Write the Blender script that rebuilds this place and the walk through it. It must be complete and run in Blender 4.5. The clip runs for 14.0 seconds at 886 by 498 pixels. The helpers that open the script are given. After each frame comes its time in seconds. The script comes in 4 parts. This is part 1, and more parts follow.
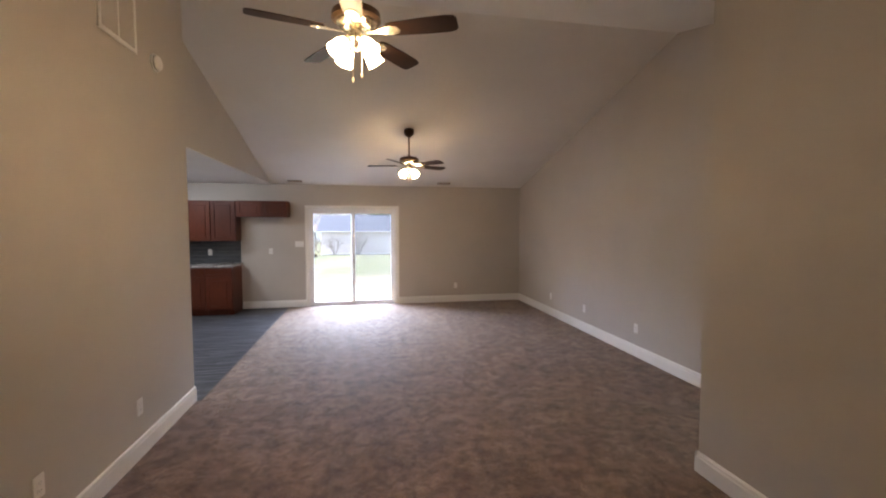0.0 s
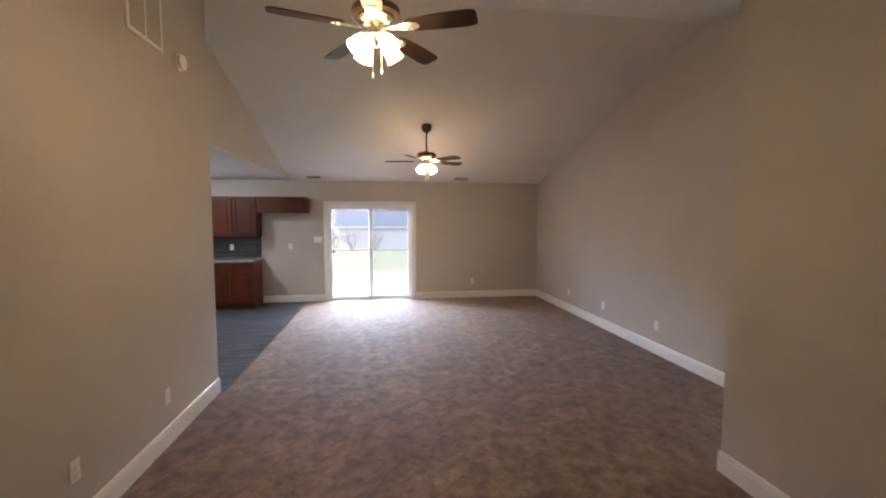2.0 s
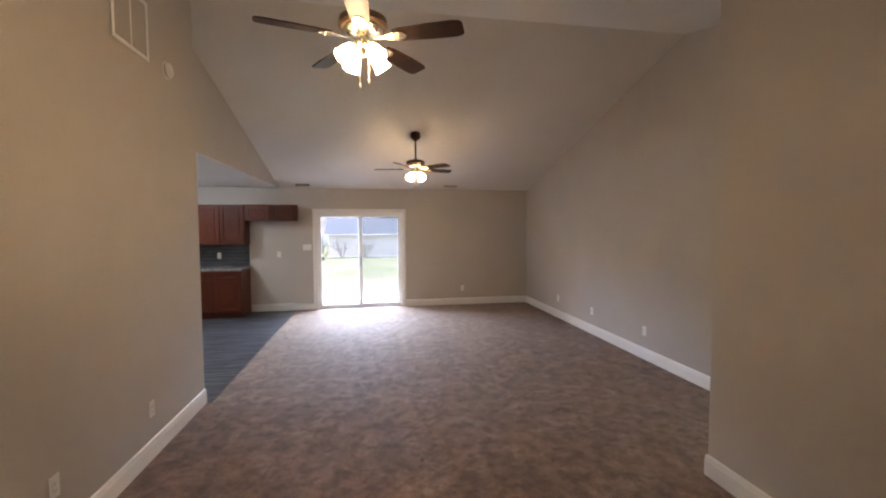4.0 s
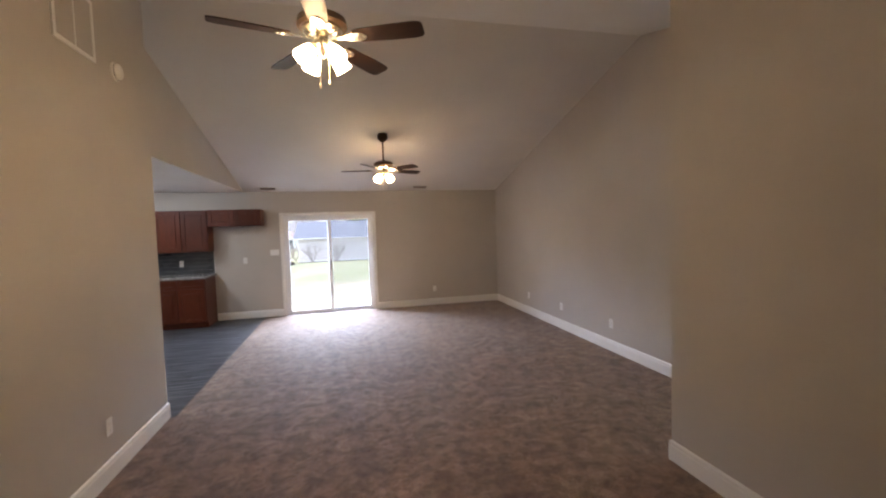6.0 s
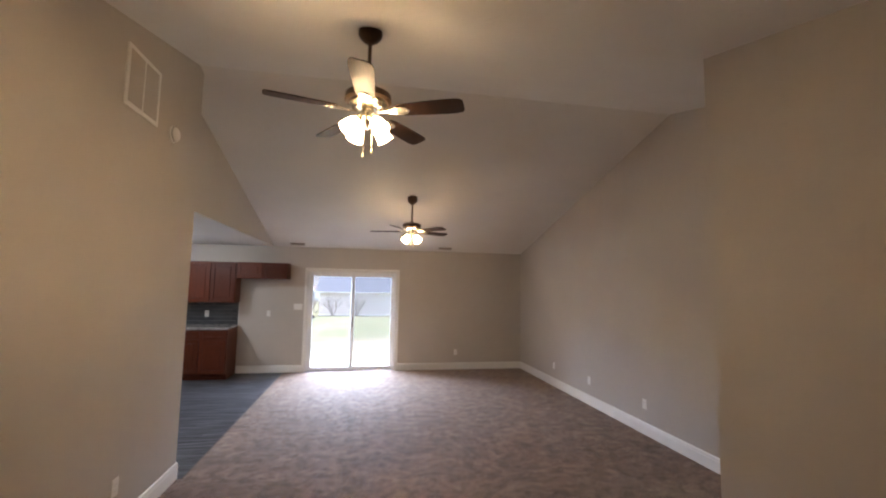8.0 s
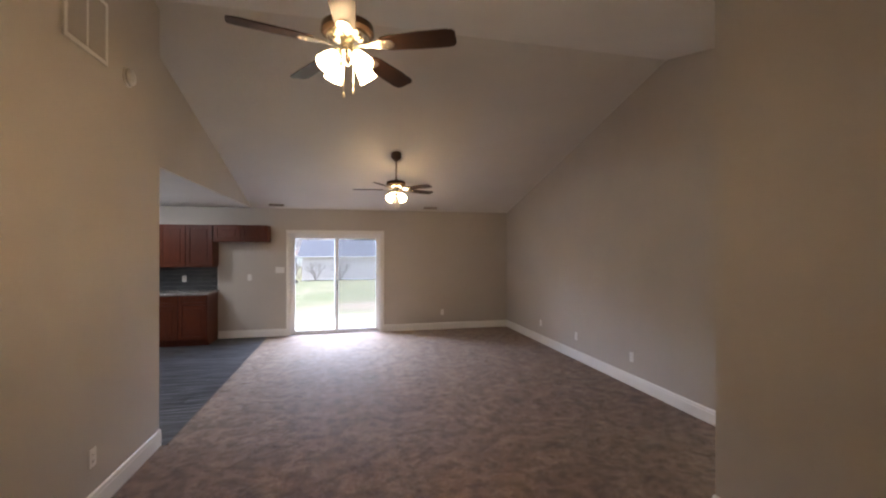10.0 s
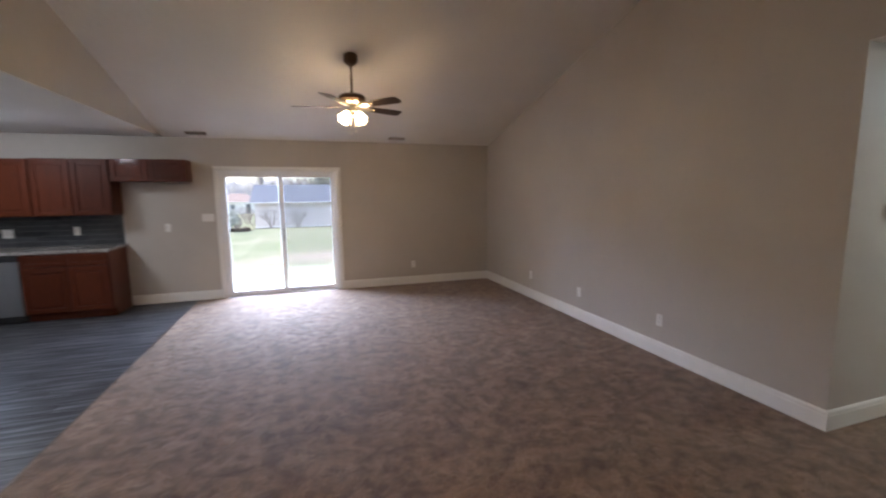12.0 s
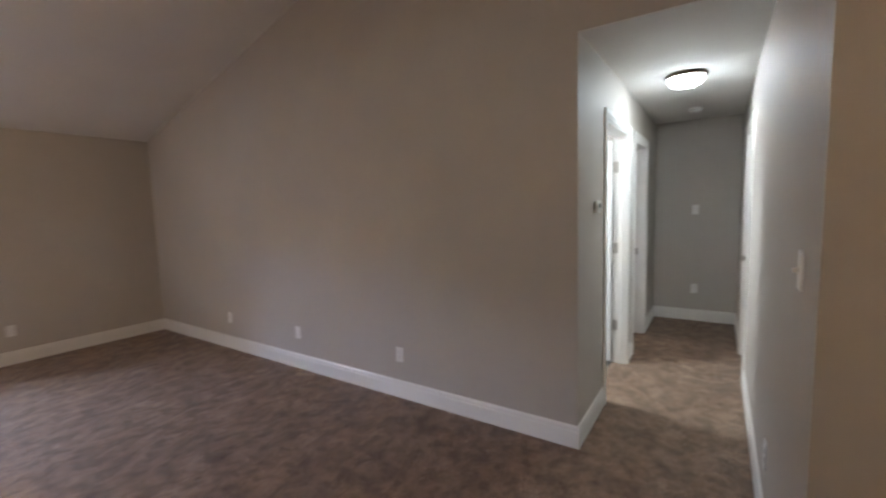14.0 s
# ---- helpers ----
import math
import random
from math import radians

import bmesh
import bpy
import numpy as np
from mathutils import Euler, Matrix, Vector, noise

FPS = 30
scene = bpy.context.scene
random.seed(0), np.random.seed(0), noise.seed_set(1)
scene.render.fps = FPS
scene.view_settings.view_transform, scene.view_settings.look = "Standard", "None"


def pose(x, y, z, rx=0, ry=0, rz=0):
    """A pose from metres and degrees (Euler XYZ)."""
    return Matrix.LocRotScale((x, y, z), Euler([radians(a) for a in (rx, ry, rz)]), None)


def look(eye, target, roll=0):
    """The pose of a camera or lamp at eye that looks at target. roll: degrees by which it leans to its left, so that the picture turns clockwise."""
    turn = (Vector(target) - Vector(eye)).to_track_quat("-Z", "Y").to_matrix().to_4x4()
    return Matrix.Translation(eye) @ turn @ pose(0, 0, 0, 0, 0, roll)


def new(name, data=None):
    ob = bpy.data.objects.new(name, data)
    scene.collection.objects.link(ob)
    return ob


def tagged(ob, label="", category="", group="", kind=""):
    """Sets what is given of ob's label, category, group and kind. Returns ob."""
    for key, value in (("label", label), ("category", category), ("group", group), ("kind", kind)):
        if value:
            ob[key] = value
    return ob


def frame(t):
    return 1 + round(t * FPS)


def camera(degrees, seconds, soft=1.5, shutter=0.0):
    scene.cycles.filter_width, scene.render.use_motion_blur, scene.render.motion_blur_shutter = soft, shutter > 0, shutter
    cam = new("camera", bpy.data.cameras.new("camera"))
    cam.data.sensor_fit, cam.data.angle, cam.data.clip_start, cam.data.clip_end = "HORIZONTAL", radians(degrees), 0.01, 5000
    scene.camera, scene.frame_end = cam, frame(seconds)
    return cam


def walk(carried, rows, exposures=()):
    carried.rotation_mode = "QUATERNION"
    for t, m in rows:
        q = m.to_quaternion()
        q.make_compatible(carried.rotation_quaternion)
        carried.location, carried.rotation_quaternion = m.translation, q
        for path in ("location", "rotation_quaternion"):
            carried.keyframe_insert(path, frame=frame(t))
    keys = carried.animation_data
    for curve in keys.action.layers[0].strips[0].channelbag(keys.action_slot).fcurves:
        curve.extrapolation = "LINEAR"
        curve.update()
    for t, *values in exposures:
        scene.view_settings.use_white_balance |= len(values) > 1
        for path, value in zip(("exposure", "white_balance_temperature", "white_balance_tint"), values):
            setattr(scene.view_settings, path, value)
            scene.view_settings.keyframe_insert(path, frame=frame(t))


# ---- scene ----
cam = camera(93.7, 14.0, soft=2.1, shutter=0.4)
PATH = [
    (0, (-0.23, 0.975, 1.634), (0.133, 2.939, 1.52), -0.0),
    (0.5, (-0.238, 0.976, 1.633), (0.116, 2.941, 1.513), 0.6),
    (1, (-0.24, 0.977, 1.637), (0.097, 2.944, 1.508), 0.5),
    (1.5, (-0.246, 0.981, 1.632), (0.074, 2.951, 1.501), -0.0),
    (2, (-0.247, 0.971, 1.633), (0.039, 2.945, 1.498), -0.0),
    (2.5, (-0.249, 0.978, 1.639), (0.03, 2.954, 1.508), -1.1),
    (3, (-0.245, 0.967, 1.636), (0.047, 2.943, 1.529), -0.9),
    (5.5, (-0.208, 0.957, 1.643), (0.216, 2.909, 1.54), -1.1),
    (6, (-0.199, 0.95, 1.636), (0.26, 2.894, 1.535), -1.8),
    (6.5, (-0.202, 0.947, 1.648), (0.274, 2.887, 1.549), -1.6),
    (7, (-0.215, 0.952, 1.676), (0.245, 2.898, 1.684), -0.4),
    (7.5, (-0.243, 0.938, 1.714), (0.129, 2.895, 1.893), 1.1),
    (7.7, (-0.247, 0.963, 1.706), (0.112, 2.922, 1.89), 1.1),
    (9.8, (-0.299, 1.111, 1.657), (0.138, 3.062, 1.699), -0.2),
    (10, (-0.273, 1.187, 1.638), (0.173, 3.137, 1.644), -0.0),
    (10.3, (-0.213, 1.378, 1.62), (0.213, 3.331, 1.55), 0.0),
    (10.5, (-0.199, 1.498, 1.601), (0.265, 3.437, 1.439), 0.3),
    (10.6, (-0.219, 1.589, 1.597), (0.264, 3.522, 1.422), 0.7),
    (10.8, (-0.22, 1.731, 1.584), (0.317, 3.648, 1.393), -0.2),
    (11, (-0.255, 1.837, 1.574), (0.339, 3.734, 1.352), -0.9),
    (11.5, (-0.234, 2.185, 1.565), (0.332, 4.085, 1.307), 0.1),
    (11.8, (-0.187, 2.367, 1.587), (0.333, 4.288, 1.389), -1.9),
    (12, (-0.102, 2.522, 1.57), (0.509, 4.409, 1.31), -0.6),
    (12.5, (0.04, 2.839, 1.528), (0.917, 4.627, 1.344), -1.7),
    (12.7, (0.133, 2.915, 1.512), (1.128, 4.64, 1.324), -2.4),
    (13, (0.228, 3.094, 1.517), (1.37, 4.727, 1.354), -1.9),
    (13.5, (0.447, 3.323, 1.508), (1.812, 4.77, 1.303), -2.4),
    (14, (0.629, 3.502, 1.492), (2.284, 4.606, 1.293), -1.8),
]
EXPOSURES = [(0, 2.88, 6950, 24), (7.7, 2.84, 6950, 24), (10, 2.58, 7000, 24.5), (12, 2.54, 6750, 24), (14, 2.57, 6600, 24)]
walk(cam, [(t, look(eye, target, roll)) for t, eye, target, roll in PATH], EXPOSURES)

# ---- world, sun ----
world = bpy.data.worlds.new("sky")
scene.world = world
world.use_nodes = True
wn = world.node_tree.nodes
wl = world.node_tree.links
sky = wn.new("ShaderNodeTexSky")
sky.sky_type = "NISHITA"
sky.sun_disc = False
SUN_UP, SUN_TURN = 42.0, 267.0
sky.sun_elevation, sky.sun_rotation = radians(SUN_UP), radians(SUN_TURN)
sky.air_density, sky.dust_density, sky.ozone_density = 1.0, 1.2, 1.5
wn["Background"].inputs["Strength"].default_value = 0.13
wl.new(sky.outputs["Color"], wn["Background"].inputs["Color"])

sun = new("sun", bpy.data.lights.new("sun", "SUN"))
sun.data.energy, sun.data.angle, sun.data.color = 1.3, radians(40), (1.0, 0.95, 0.88)
sun_way = Vector((math.sin(radians(SUN_TURN)) * math.cos(radians(SUN_UP)), math.cos(radians(SUN_TURN)) * math.cos(radians(SUN_UP)), math.sin(radians(SUN_UP))))
sun.matrix_world = look(sun_way * 60, (0, 0, 0))

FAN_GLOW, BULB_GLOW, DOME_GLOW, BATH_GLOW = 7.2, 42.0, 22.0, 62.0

# added area lamp above the patio, out of view, standing in for skylight
sky_fill_lamp = new("sky_fill_lamp", bpy.data.lights.new("sky_fill_lamp", "AREA"))
sky_fill_lamp.data.shape, sky_fill_lamp.data.size, sky_fill_lamp.data.size_y = "RECTANGLE", 9.0, 3.0
sky_fill_lamp.data.energy, sky_fill_lamp.data.color = 860.0, (0.56, 0.74, 1.0)
sky_fill_lamp.matrix_world = look((-0.3, 12.8, 3.85), (-0.3, 7.4, 1.2))

# ---- materials ----


def material(name, rough=0.6, metal=0.0, spec=0.5):
    m = bpy.data.materials.new(name)
    m.use_nodes = True
    b = m.node_tree.nodes["Principled BSDF"]
    b.inputs["Roughness"].default_value = rough
    b.inputs["Metallic"].default_value = metal
    b.inputs["Specular IOR Level"].default_value = spec
    return m, m.node_tree.nodes, m.node_tree.links, b


def coords(nodes, links, scale=(1, 1, 1)):
    tc = nodes.new("ShaderNodeTexCoord")
    mp = nodes.new("ShaderNodeMapping")
    mp.inputs["Scale"].default_value = scale
    links.new(tc.outputs["Object"], mp.inputs["Vector"])
    return mp.outputs["Vector"]


def noise_tex(nodes, links, vec, scale, detail=4.0, rough=0.55):
    n = nodes.new("ShaderNodeTexNoise")
    n.inputs["Scale"].default_value = scale
    n.inputs["Detail"].default_value = detail
    n.inputs["Roughness"].default_value = rough
    links.new(vec, n.inputs["Vector"])
    return n.outputs["Fac"]


def ramp(nodes, links, fac, stops):
    r = nodes.new("ShaderNodeValToRGB")
    while len(r.color_ramp.elements) < len(stops):
        r.color_ramp.elements.new(0.5)
    for e, (p, c) in zip(r.color_ramp.elements, stops):
        e.position, e.color = p, (*c, 1)
    links.new(fac, r.inputs["Fac"])
    return r.outputs["Color"]


def blend(nodes, links, a, b, fac, kind="MIX"):
    m = nodes.new("ShaderNodeMix")
    m.data_type, m.blend_type = "RGBA", kind
    for sock, v in ((m.inputs[0], fac), (m.inputs[6], a), (m.inputs[7], b)):
        if isinstance(v, (int, float)):
            sock.default_value = v
        elif isinstance(v, tuple):
            sock.default_value = (*v, 1)
        else:
            links.new(v, sock)
    return m.outputs[2]


def bump(nodes, links, b, height, strength, distance):
    n = nodes.new("ShaderNodeBump")
    n.inputs["Strength"].default_value = strength
    n.inputs["Distance"].default_value = distance
    links.new(height, n.inputs["Height"])
    links.new(n.outputs["Normal"], b.inputs["Normal"])


def plain(name, color, rough=0.5, metal=0.0, vary=0.08, scale=6.0, relief=0.0, relief_scale=200.0):
    """A surface of one colour with soft large and small variation."""
    m, n, l, b = material(name, rough, metal)
    v = coords(n, l)
    big = noise_tex(n, l, v, scale)
    dark = tuple(c * (1 - vary) for c in color)
    light = tuple(min(1, c * (1 + vary)) for c in color)
    l.new(ramp(n, l, big, [(0.3, dark), (0.7, light)]), b.inputs["Base Color"])
    if relief:
        bump(n, l, b, noise_tex(n, l, v, relief_scale, 2), relief, 0.002)
    return m


def wall_paint(name, color):
    m, n, l, b = material(name, 0.62, 0, 0.35)
    v = coords(n, l)
    big = noise_tex(n, l, v, 1.3, 3)
    mid = noise_tex(n, l, v, 14, 4)
    c1 = ramp(n, l, big, [(0.3, tuple(c * 0.96 for c in color)), (0.7, tuple(c * 1.03 for c in color))])
    c2 = blend(n, l, c1, tuple(c * 0.93 for c in color), ramp(n, l, mid, [(0.55, (0, 0, 0)), (0.8, (0.5, 0.5, 0.5))]))
    l.new(c2, b.inputs["Base Color"])
    bump(n, l, b, noise_tex(n, l, v, 260, 3), 0.25, 0.001)
    return m


def ceiling_paint():
    m, n, l, b = material("ceiling_paint", 0.9, 0, 0.2)
    v = coords(n, l)
    big = noise_tex(n, l, v, 0.9, 3)
    l.new(ramp(n, l, big, [(0.3, (0.70, 0.675, 0.645)), (0.7, (0.76, 0.735, 0.70))]), b.inputs["Base Color"])
    splat = noise_tex(n, l, v, 14, 4)
    h = ramp(n, l, splat, [(0.48, (0, 0, 0)), (0.58, (1, 1, 1))])
    bump(n, l, b, h, 0.32, 0.003)
    return m


def carpet_mat():
    m, n, l, b = material("carpet_pile", 0.70, 0, 0.30)
    v = coords(n, l)
    drift = noise_tex(n, l, v, 2.2, 3)
    patch = noise_tex(n, l, v, 4.5, 5, 0.6)
    tuft = noise_tex(n, l, v, 62, 4, 0.75)
    warp = n.new("ShaderNodeTexNoise")
    for key, val in (("Scale", 9.5), ("Detail", 7.0), ("Roughness", 0.70), ("Distortion", 0.3)):
        warp.inputs[key].default_value = val
    l.new(v, warp.inputs["Vector"])
    base = ramp(n, l, patch, [(0.36, (0.146, 0.087, 0.055)), (0.5, (0.177, 0.112, 0.073)), (0.64, (0.207, 0.138, 0.095))])
    base = blend(n, l, base, ramp(n, l, warp.outputs["Fac"], [(0.39, (0.66, 0.59, 0.51)), (0.48, (1.0, 0.97, 0.92)), (0.60, (1.40, 1.43, 1.42))]), 1.0, "MULTIPLY")
    base = blend(n, l, base, ramp(n, l, tuft, [(0.36, (0.55, 0.54, 0.53)), (0.64, (1.45, 1.45, 1.45))]), 0.6, "MULTIPLY")
    base = blend(n, l, base, ramp(n, l, drift, [(0.36, (0.88, 0.88, 0.88)), (0.64, (1.12, 1.12, 1.12))]), 0.9, "MULTIPLY")
    l.new(base, b.inputs["Base Color"])
    b.inputs["Sheen Weight"].default_value = 0.22
    b.inputs["Sheen Roughness"].default_value = 0.38
    add = n.new("ShaderNodeMath")
    add.operation = "MULTIPLY_ADD"
    l.new(patch, add.inputs[0])
    add.inputs[1].default_value = 0.25
    l.new(tuft, add.inputs[2])
    bump(n, l, b, add.outputs[0], 0.9, 0.012)
    return m


def wood_mat(name, dark, light, rough, grain=(30, 2, 2), coat=0.0):
    m, n, l, b = material(name, rough, 0, 0.18)
    v = coords(n, l, grain)
    g = noise_tex(n, l, v, 3.0, 6, 0.6)
    c = ramp(n, l, g, [(0.3, dark), (0.7, light)])
    info = n.new("ShaderNodeObjectInfo")
    tone = ramp(n, l, info.outputs["Random"], [(0.0, (0.78, 0.78, 0.78)), (1.0, (1.15, 1.15, 1.15))])
    c = blend(n, l, c, tone, 1.0, "MULTIPLY")
    l.new(c, b.inputs["Base Color"])
    b.inputs["Coat Weight"].default_value = coat
    b.inputs["Coat Roughness"].default_value = 0.07
    bump(n, l, b, g, 0.05, 0.0006)
    return m


def glass_mat(name):
    m = bpy.data.materials.new(name)
    m.use_nodes = True
    n, l = m.node_tree.nodes, m.node_tree.links
    n.remove(n["Principled BSDF"])
    t, g, mix, f = n.new("ShaderNodeBsdfTransparent"), n.new("ShaderNodeBsdfGlossy"), n.new("ShaderNodeMixShader"), n.new("ShaderNodeFresnel")
    t.inputs["Color"].default_value = (0.93, 0.96, 0.95, 1)
    g.inputs["Roughness"].default_value = 0.02
    f.inputs["IOR"].default_value = 1.45
    l.new(f.outputs[0], mix.inputs[0])
    l.new(t.outputs[0], mix.inputs[1])
    l.new(g.outputs[0], mix.inputs[2])
    l.new(mix.outputs[0], n["Material Output"].inputs["Surface"])
    return m


def screen_mat():
    """Fine grey insect mesh: mostly open, woven from thin threads."""
    m = bpy.data.materials.new("grey_insect_mesh")
    m.use_nodes = True
    n, l = m.node_tree.nodes, m.node_tree.links
    b = n["Principled BSDF"]
    b.inputs["Base Color"].default_value = (0.06, 0.06, 0.062, 1)
    b.inputs["Roughness"].default_value = 0.7
    t, mix = n.new("ShaderNodeBsdfTransparent"), n.new("ShaderNodeMixShader")
    mix.inputs[0].default_value = 0.15
    l.new(t.outputs[0], mix.inputs[1])
    l.new(b.outputs[0], mix.inputs[2])
    l.new(mix.outputs[0], n["Material Output"].inputs["Surface"])
    return m


def glow_glass(name, color, strength, bowl=False):
    """Frosted lamp glass, lit from within; a bowl's sides are dimmed to spare walls."""
    m, n, l, b = material(name, 0.35)
    if bowl:
        geo, axes, fit = n.new("ShaderNodeNewGeometry"), n.new("ShaderNodeSeparateXYZ"), n.new("ShaderNodeMapRange")
        l.new(geo.outputs["Normal"], axes.inputs[0])
        l.new(axes.outputs["Z"], fit.inputs["Value"])
        for key, val in (("From Min", -0.2), ("From Max", -1.0), ("To Min", strength * 0.14), ("To Max", strength)):
            fit.inputs[key].default_value = val
        l.new(fit.outputs["Result"], b.inputs["Emission Strength"])
    b.inputs["Base Color"].default_value = (0.9, 0.88, 0.84, 1)
    b.inputs["Emission Color"].default_value = (*color, 1)
    b.inputs["Emission Strength"].default_value = strength
    return m


WALL = wall_paint("greige_wall_paint", (0.468, 0.432, 0.388))
CEIL = ceiling_paint()
TRIM = plain("white_trim_paint", (0.755, 0.745, 0.715), 0.35, 0, 0.03, 3)
VINYL_WHITE = plain("white_vinyl", (0.78, 0.79, 0.80), 0.3, 0, 0.03, 3)
DOOR_WHITE = plain("white_door_paint", (0.82, 0.82, 0.81), 0.4, 0, 0.02, 3)
PLATE = plain("white_plastic", (0.74, 0.73, 0.70), 0.3, 0, 0.02, 20)
SLOT = plain("dark_slot", (0.03, 0.03, 0.03), 0.6)
CARPET = carpet_mat()
GLASS = glass_mat("clear_window_glass")
MESH = screen_mat()
BRASS = plain("polished_brass", (0.82, 0.765, 0.63), 0.25, 1.0, 0.08, 12)
CHAIN = plain("pale_brass_chain", (0.86, 0.78, 0.62), 0.3, 0.7, 0.05, 20)
BRONZE = plain("dark_bronze", (0.105, 0.066, 0.042), 0.35, 0.65, 0.15, 12)
STEEL = plain("brushed_steel", (0.46, 0.465, 0.47), 0.28, 1.0, 0.06, 3)
NICKEL = plain("satin_nickel", (0.45, 0.43, 0.40), 0.3, 1.0, 0.05, 10)
BLADE = wood_mat("dark_walnut_blade", (0.016, 0.008, 0.005), (0.045, 0.021, 0.012), 0.45, (3, 40, 3), 0.08)
SHADE = glow_glass("lit_frosted_shade_glass", (1.0, 0.75, 0.405), FAN_GLOW)
BULB = glow_glass("lit_bulb", (1.0, 0.75, 0.405), BULB_GLOW)
DOME = glow_glass("lit_frosted_dome_glass", (0.76, 0.97, 1.0), DOME_GLOW, True)
DOME_FILL = glow_glass("added_bedroom_dome_glass", (1.0, 0.80, 0.58), 8.0)
DOME_KITCHEN = glow_glass("lit_kitchen_dome_glass", (0.76, 0.91, 1.0), 17.0)
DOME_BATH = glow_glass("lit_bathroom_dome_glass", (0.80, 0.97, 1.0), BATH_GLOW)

# ---- mesh helpers ----


def part(name, bm, mat, parent=None, label=""):
    me = bpy.data.meshes.new(name)
    bmesh.ops.recalc_face_normals(bm, faces=bm.faces)
    bm.to_mesh(me)
    bm.free()
    me.materials.append(mat)
    ob = new(name, me)
    if parent is not None:
        ob.parent = parent
    if label:
        ob["label"] = label
    return ob


def smooth(ob, angle=40):
    for p in ob.data.polygons:
        p.use_smooth = True
    ob.data.set_sharp_from_angle(angle=radians(angle))
    return ob


def thing(name, label, category, x=0, y=0, z=0, turn=0, group="", kind=""):
    ob = new(name)
    ob.matrix_world = pose(x, y, z, 0, 0, turn)
    return tagged(ob, label, category, group, kind)


def box(bm, x0, y0, z0, x1, y1, z1, bevel=0.0, m=None):
    """An upright block between two corners, with softened edges."""
    got = bmesh.ops.create_cube(bm, size=1)["verts"]
    for v in got:
        v.co = Vector((x0 + (v.co.x + 0.5) * (x1 - x0), y0 + (v.co.y + 0.5) * (y1 - y0), z0 + (v.co.z + 0.5) * (z1 - z0)))
    if bevel:
        edges = list({e for v in got for e in v.link_edges})
        got = bmesh.ops.bevel(bm, geom=edges, offset=bevel, segments=2, affect="EDGES", profile=0.6)["verts"]
        got = list({v for v in got})
    if m is not None:
        bmesh.ops.transform(bm, matrix=m, verts=got)
    return bm


def block(x0, y0, z0, x1, y1, z1, bevel=0.0, m=None):
    return box(bmesh.new(), x0, y0, z0, x1, y1, z1, bevel, m)


def prism(bm, pts, lo, hi, axis):
    """A flat outline pulled from lo to hi along an axis: 'x' takes (y, z) points, 'y' takes (x, z), 'z' takes (x, y)."""
    def at(p, d):
        return {"x": (d, p[0], p[1]), "y": (p[0], d, p[1]), "z": (p[0], p[1], d)}[axis]
    a = [bm.verts.new(at(p, lo)) for p in pts]
    b = [bm.verts.new(at(p, hi)) for p in pts]
    bm.faces.new(a)
    bm.faces.new(b[::-1])
    for i in range(len(pts)):
        j = (i + 1) % len(pts)
        bm.faces.new((a[j], a[i], b[i], b[j]))
    return bm


def lathe(bm, outline, segs=24, m=None):
    """A turned body from (radius, height) pairs."""
    rings = []
    for r, z in outline:
        if r < 1e-5:
            rings.append([bm.verts.new((0, 0, z))])
        else:
            rings.append([bm.verts.new((r * math.cos(2 * math.pi * k / segs), r * math.sin(2 * math.pi * k / segs), z)) for k in range(segs)])
    for p, q in zip(rings, rings[1:]):
        for k in range(segs):
            j = (k + 1) % segs
            if len(p) == 1 and len(q) == 1:
                continue
            if len(p) == 1:
                bm.faces.new((p[0], q[k], q[j]))
            elif len(q) == 1:
                bm.faces.new((p[k], q[0], p[j]))
            else:
                bm.faces.new((p[k], q[k], q[j], p[j]))
    if m is not None:
        bmesh.ops.transform(bm, matrix=m, verts=[v for r in rings for v in r])
    return bm


def tube(bm, points, radii, segs=8):
    """A round bar along points with a radius at each."""
    rings = []
    for i, p in enumerate(points):
        p = Vector(p)
        d = (Vector(points[min(i + 1, len(points) - 1)]) - Vector(points[max(i - 1, 0)])).normalized()
        side = d.cross((0, 0, 1) if abs(d.z) < 0.9 else (1, 0, 0)).normalized()
        up = side.cross(d)
        r = radii[i] if isinstance(radii, (list, tuple)) else radii
        rings.append([bm.verts.new(p + r * (math.cos(2 * math.pi * k / segs) * side + math.sin(2 * math.pi * k / segs) * up)) for k in range(segs)])
    for a, b in zip(rings, rings[1:]):
        for k in range(segs):
            j = (k + 1) % segs
            bm.faces.new((a[k], a[j], b[j], b[k]))
    bm.faces.new(rings[0][::-1])
    bm.faces.new(rings[-1])
    return bm


def setting(name, bm, mat, label, category):
    return tagged(part(name, bm, mat), label, category, kind="structure")


# ---- plan ----
XR, YB, XL, XN = 3.068, 9.62, -1.815, 1.925      # living wall, back wall, entry walls
YL, YN, YH, XE = 5.11, 3.30, 4.185, 6.54        # ends of the entry walls, hall, hall end
XK, YF = -2.04, -0.80                             # kitchen header, front wall
XW, LOW, YR, HIGH = -6.3, 2.44, 5.0, 3.685       # kitchen far wall, flat ceiling, ridge
FAR = (HIGH - LOW) / (YB - YR)
NEAR = 0.257
T = 0.12


def roof(y):
    return LOW + FAR * (YB - y) if y > YR else HIGH - NEAR * (YR - y)


def head(y):
    """The top of a wall, a little way into the ceiling."""
    return roof(y) + 0.05


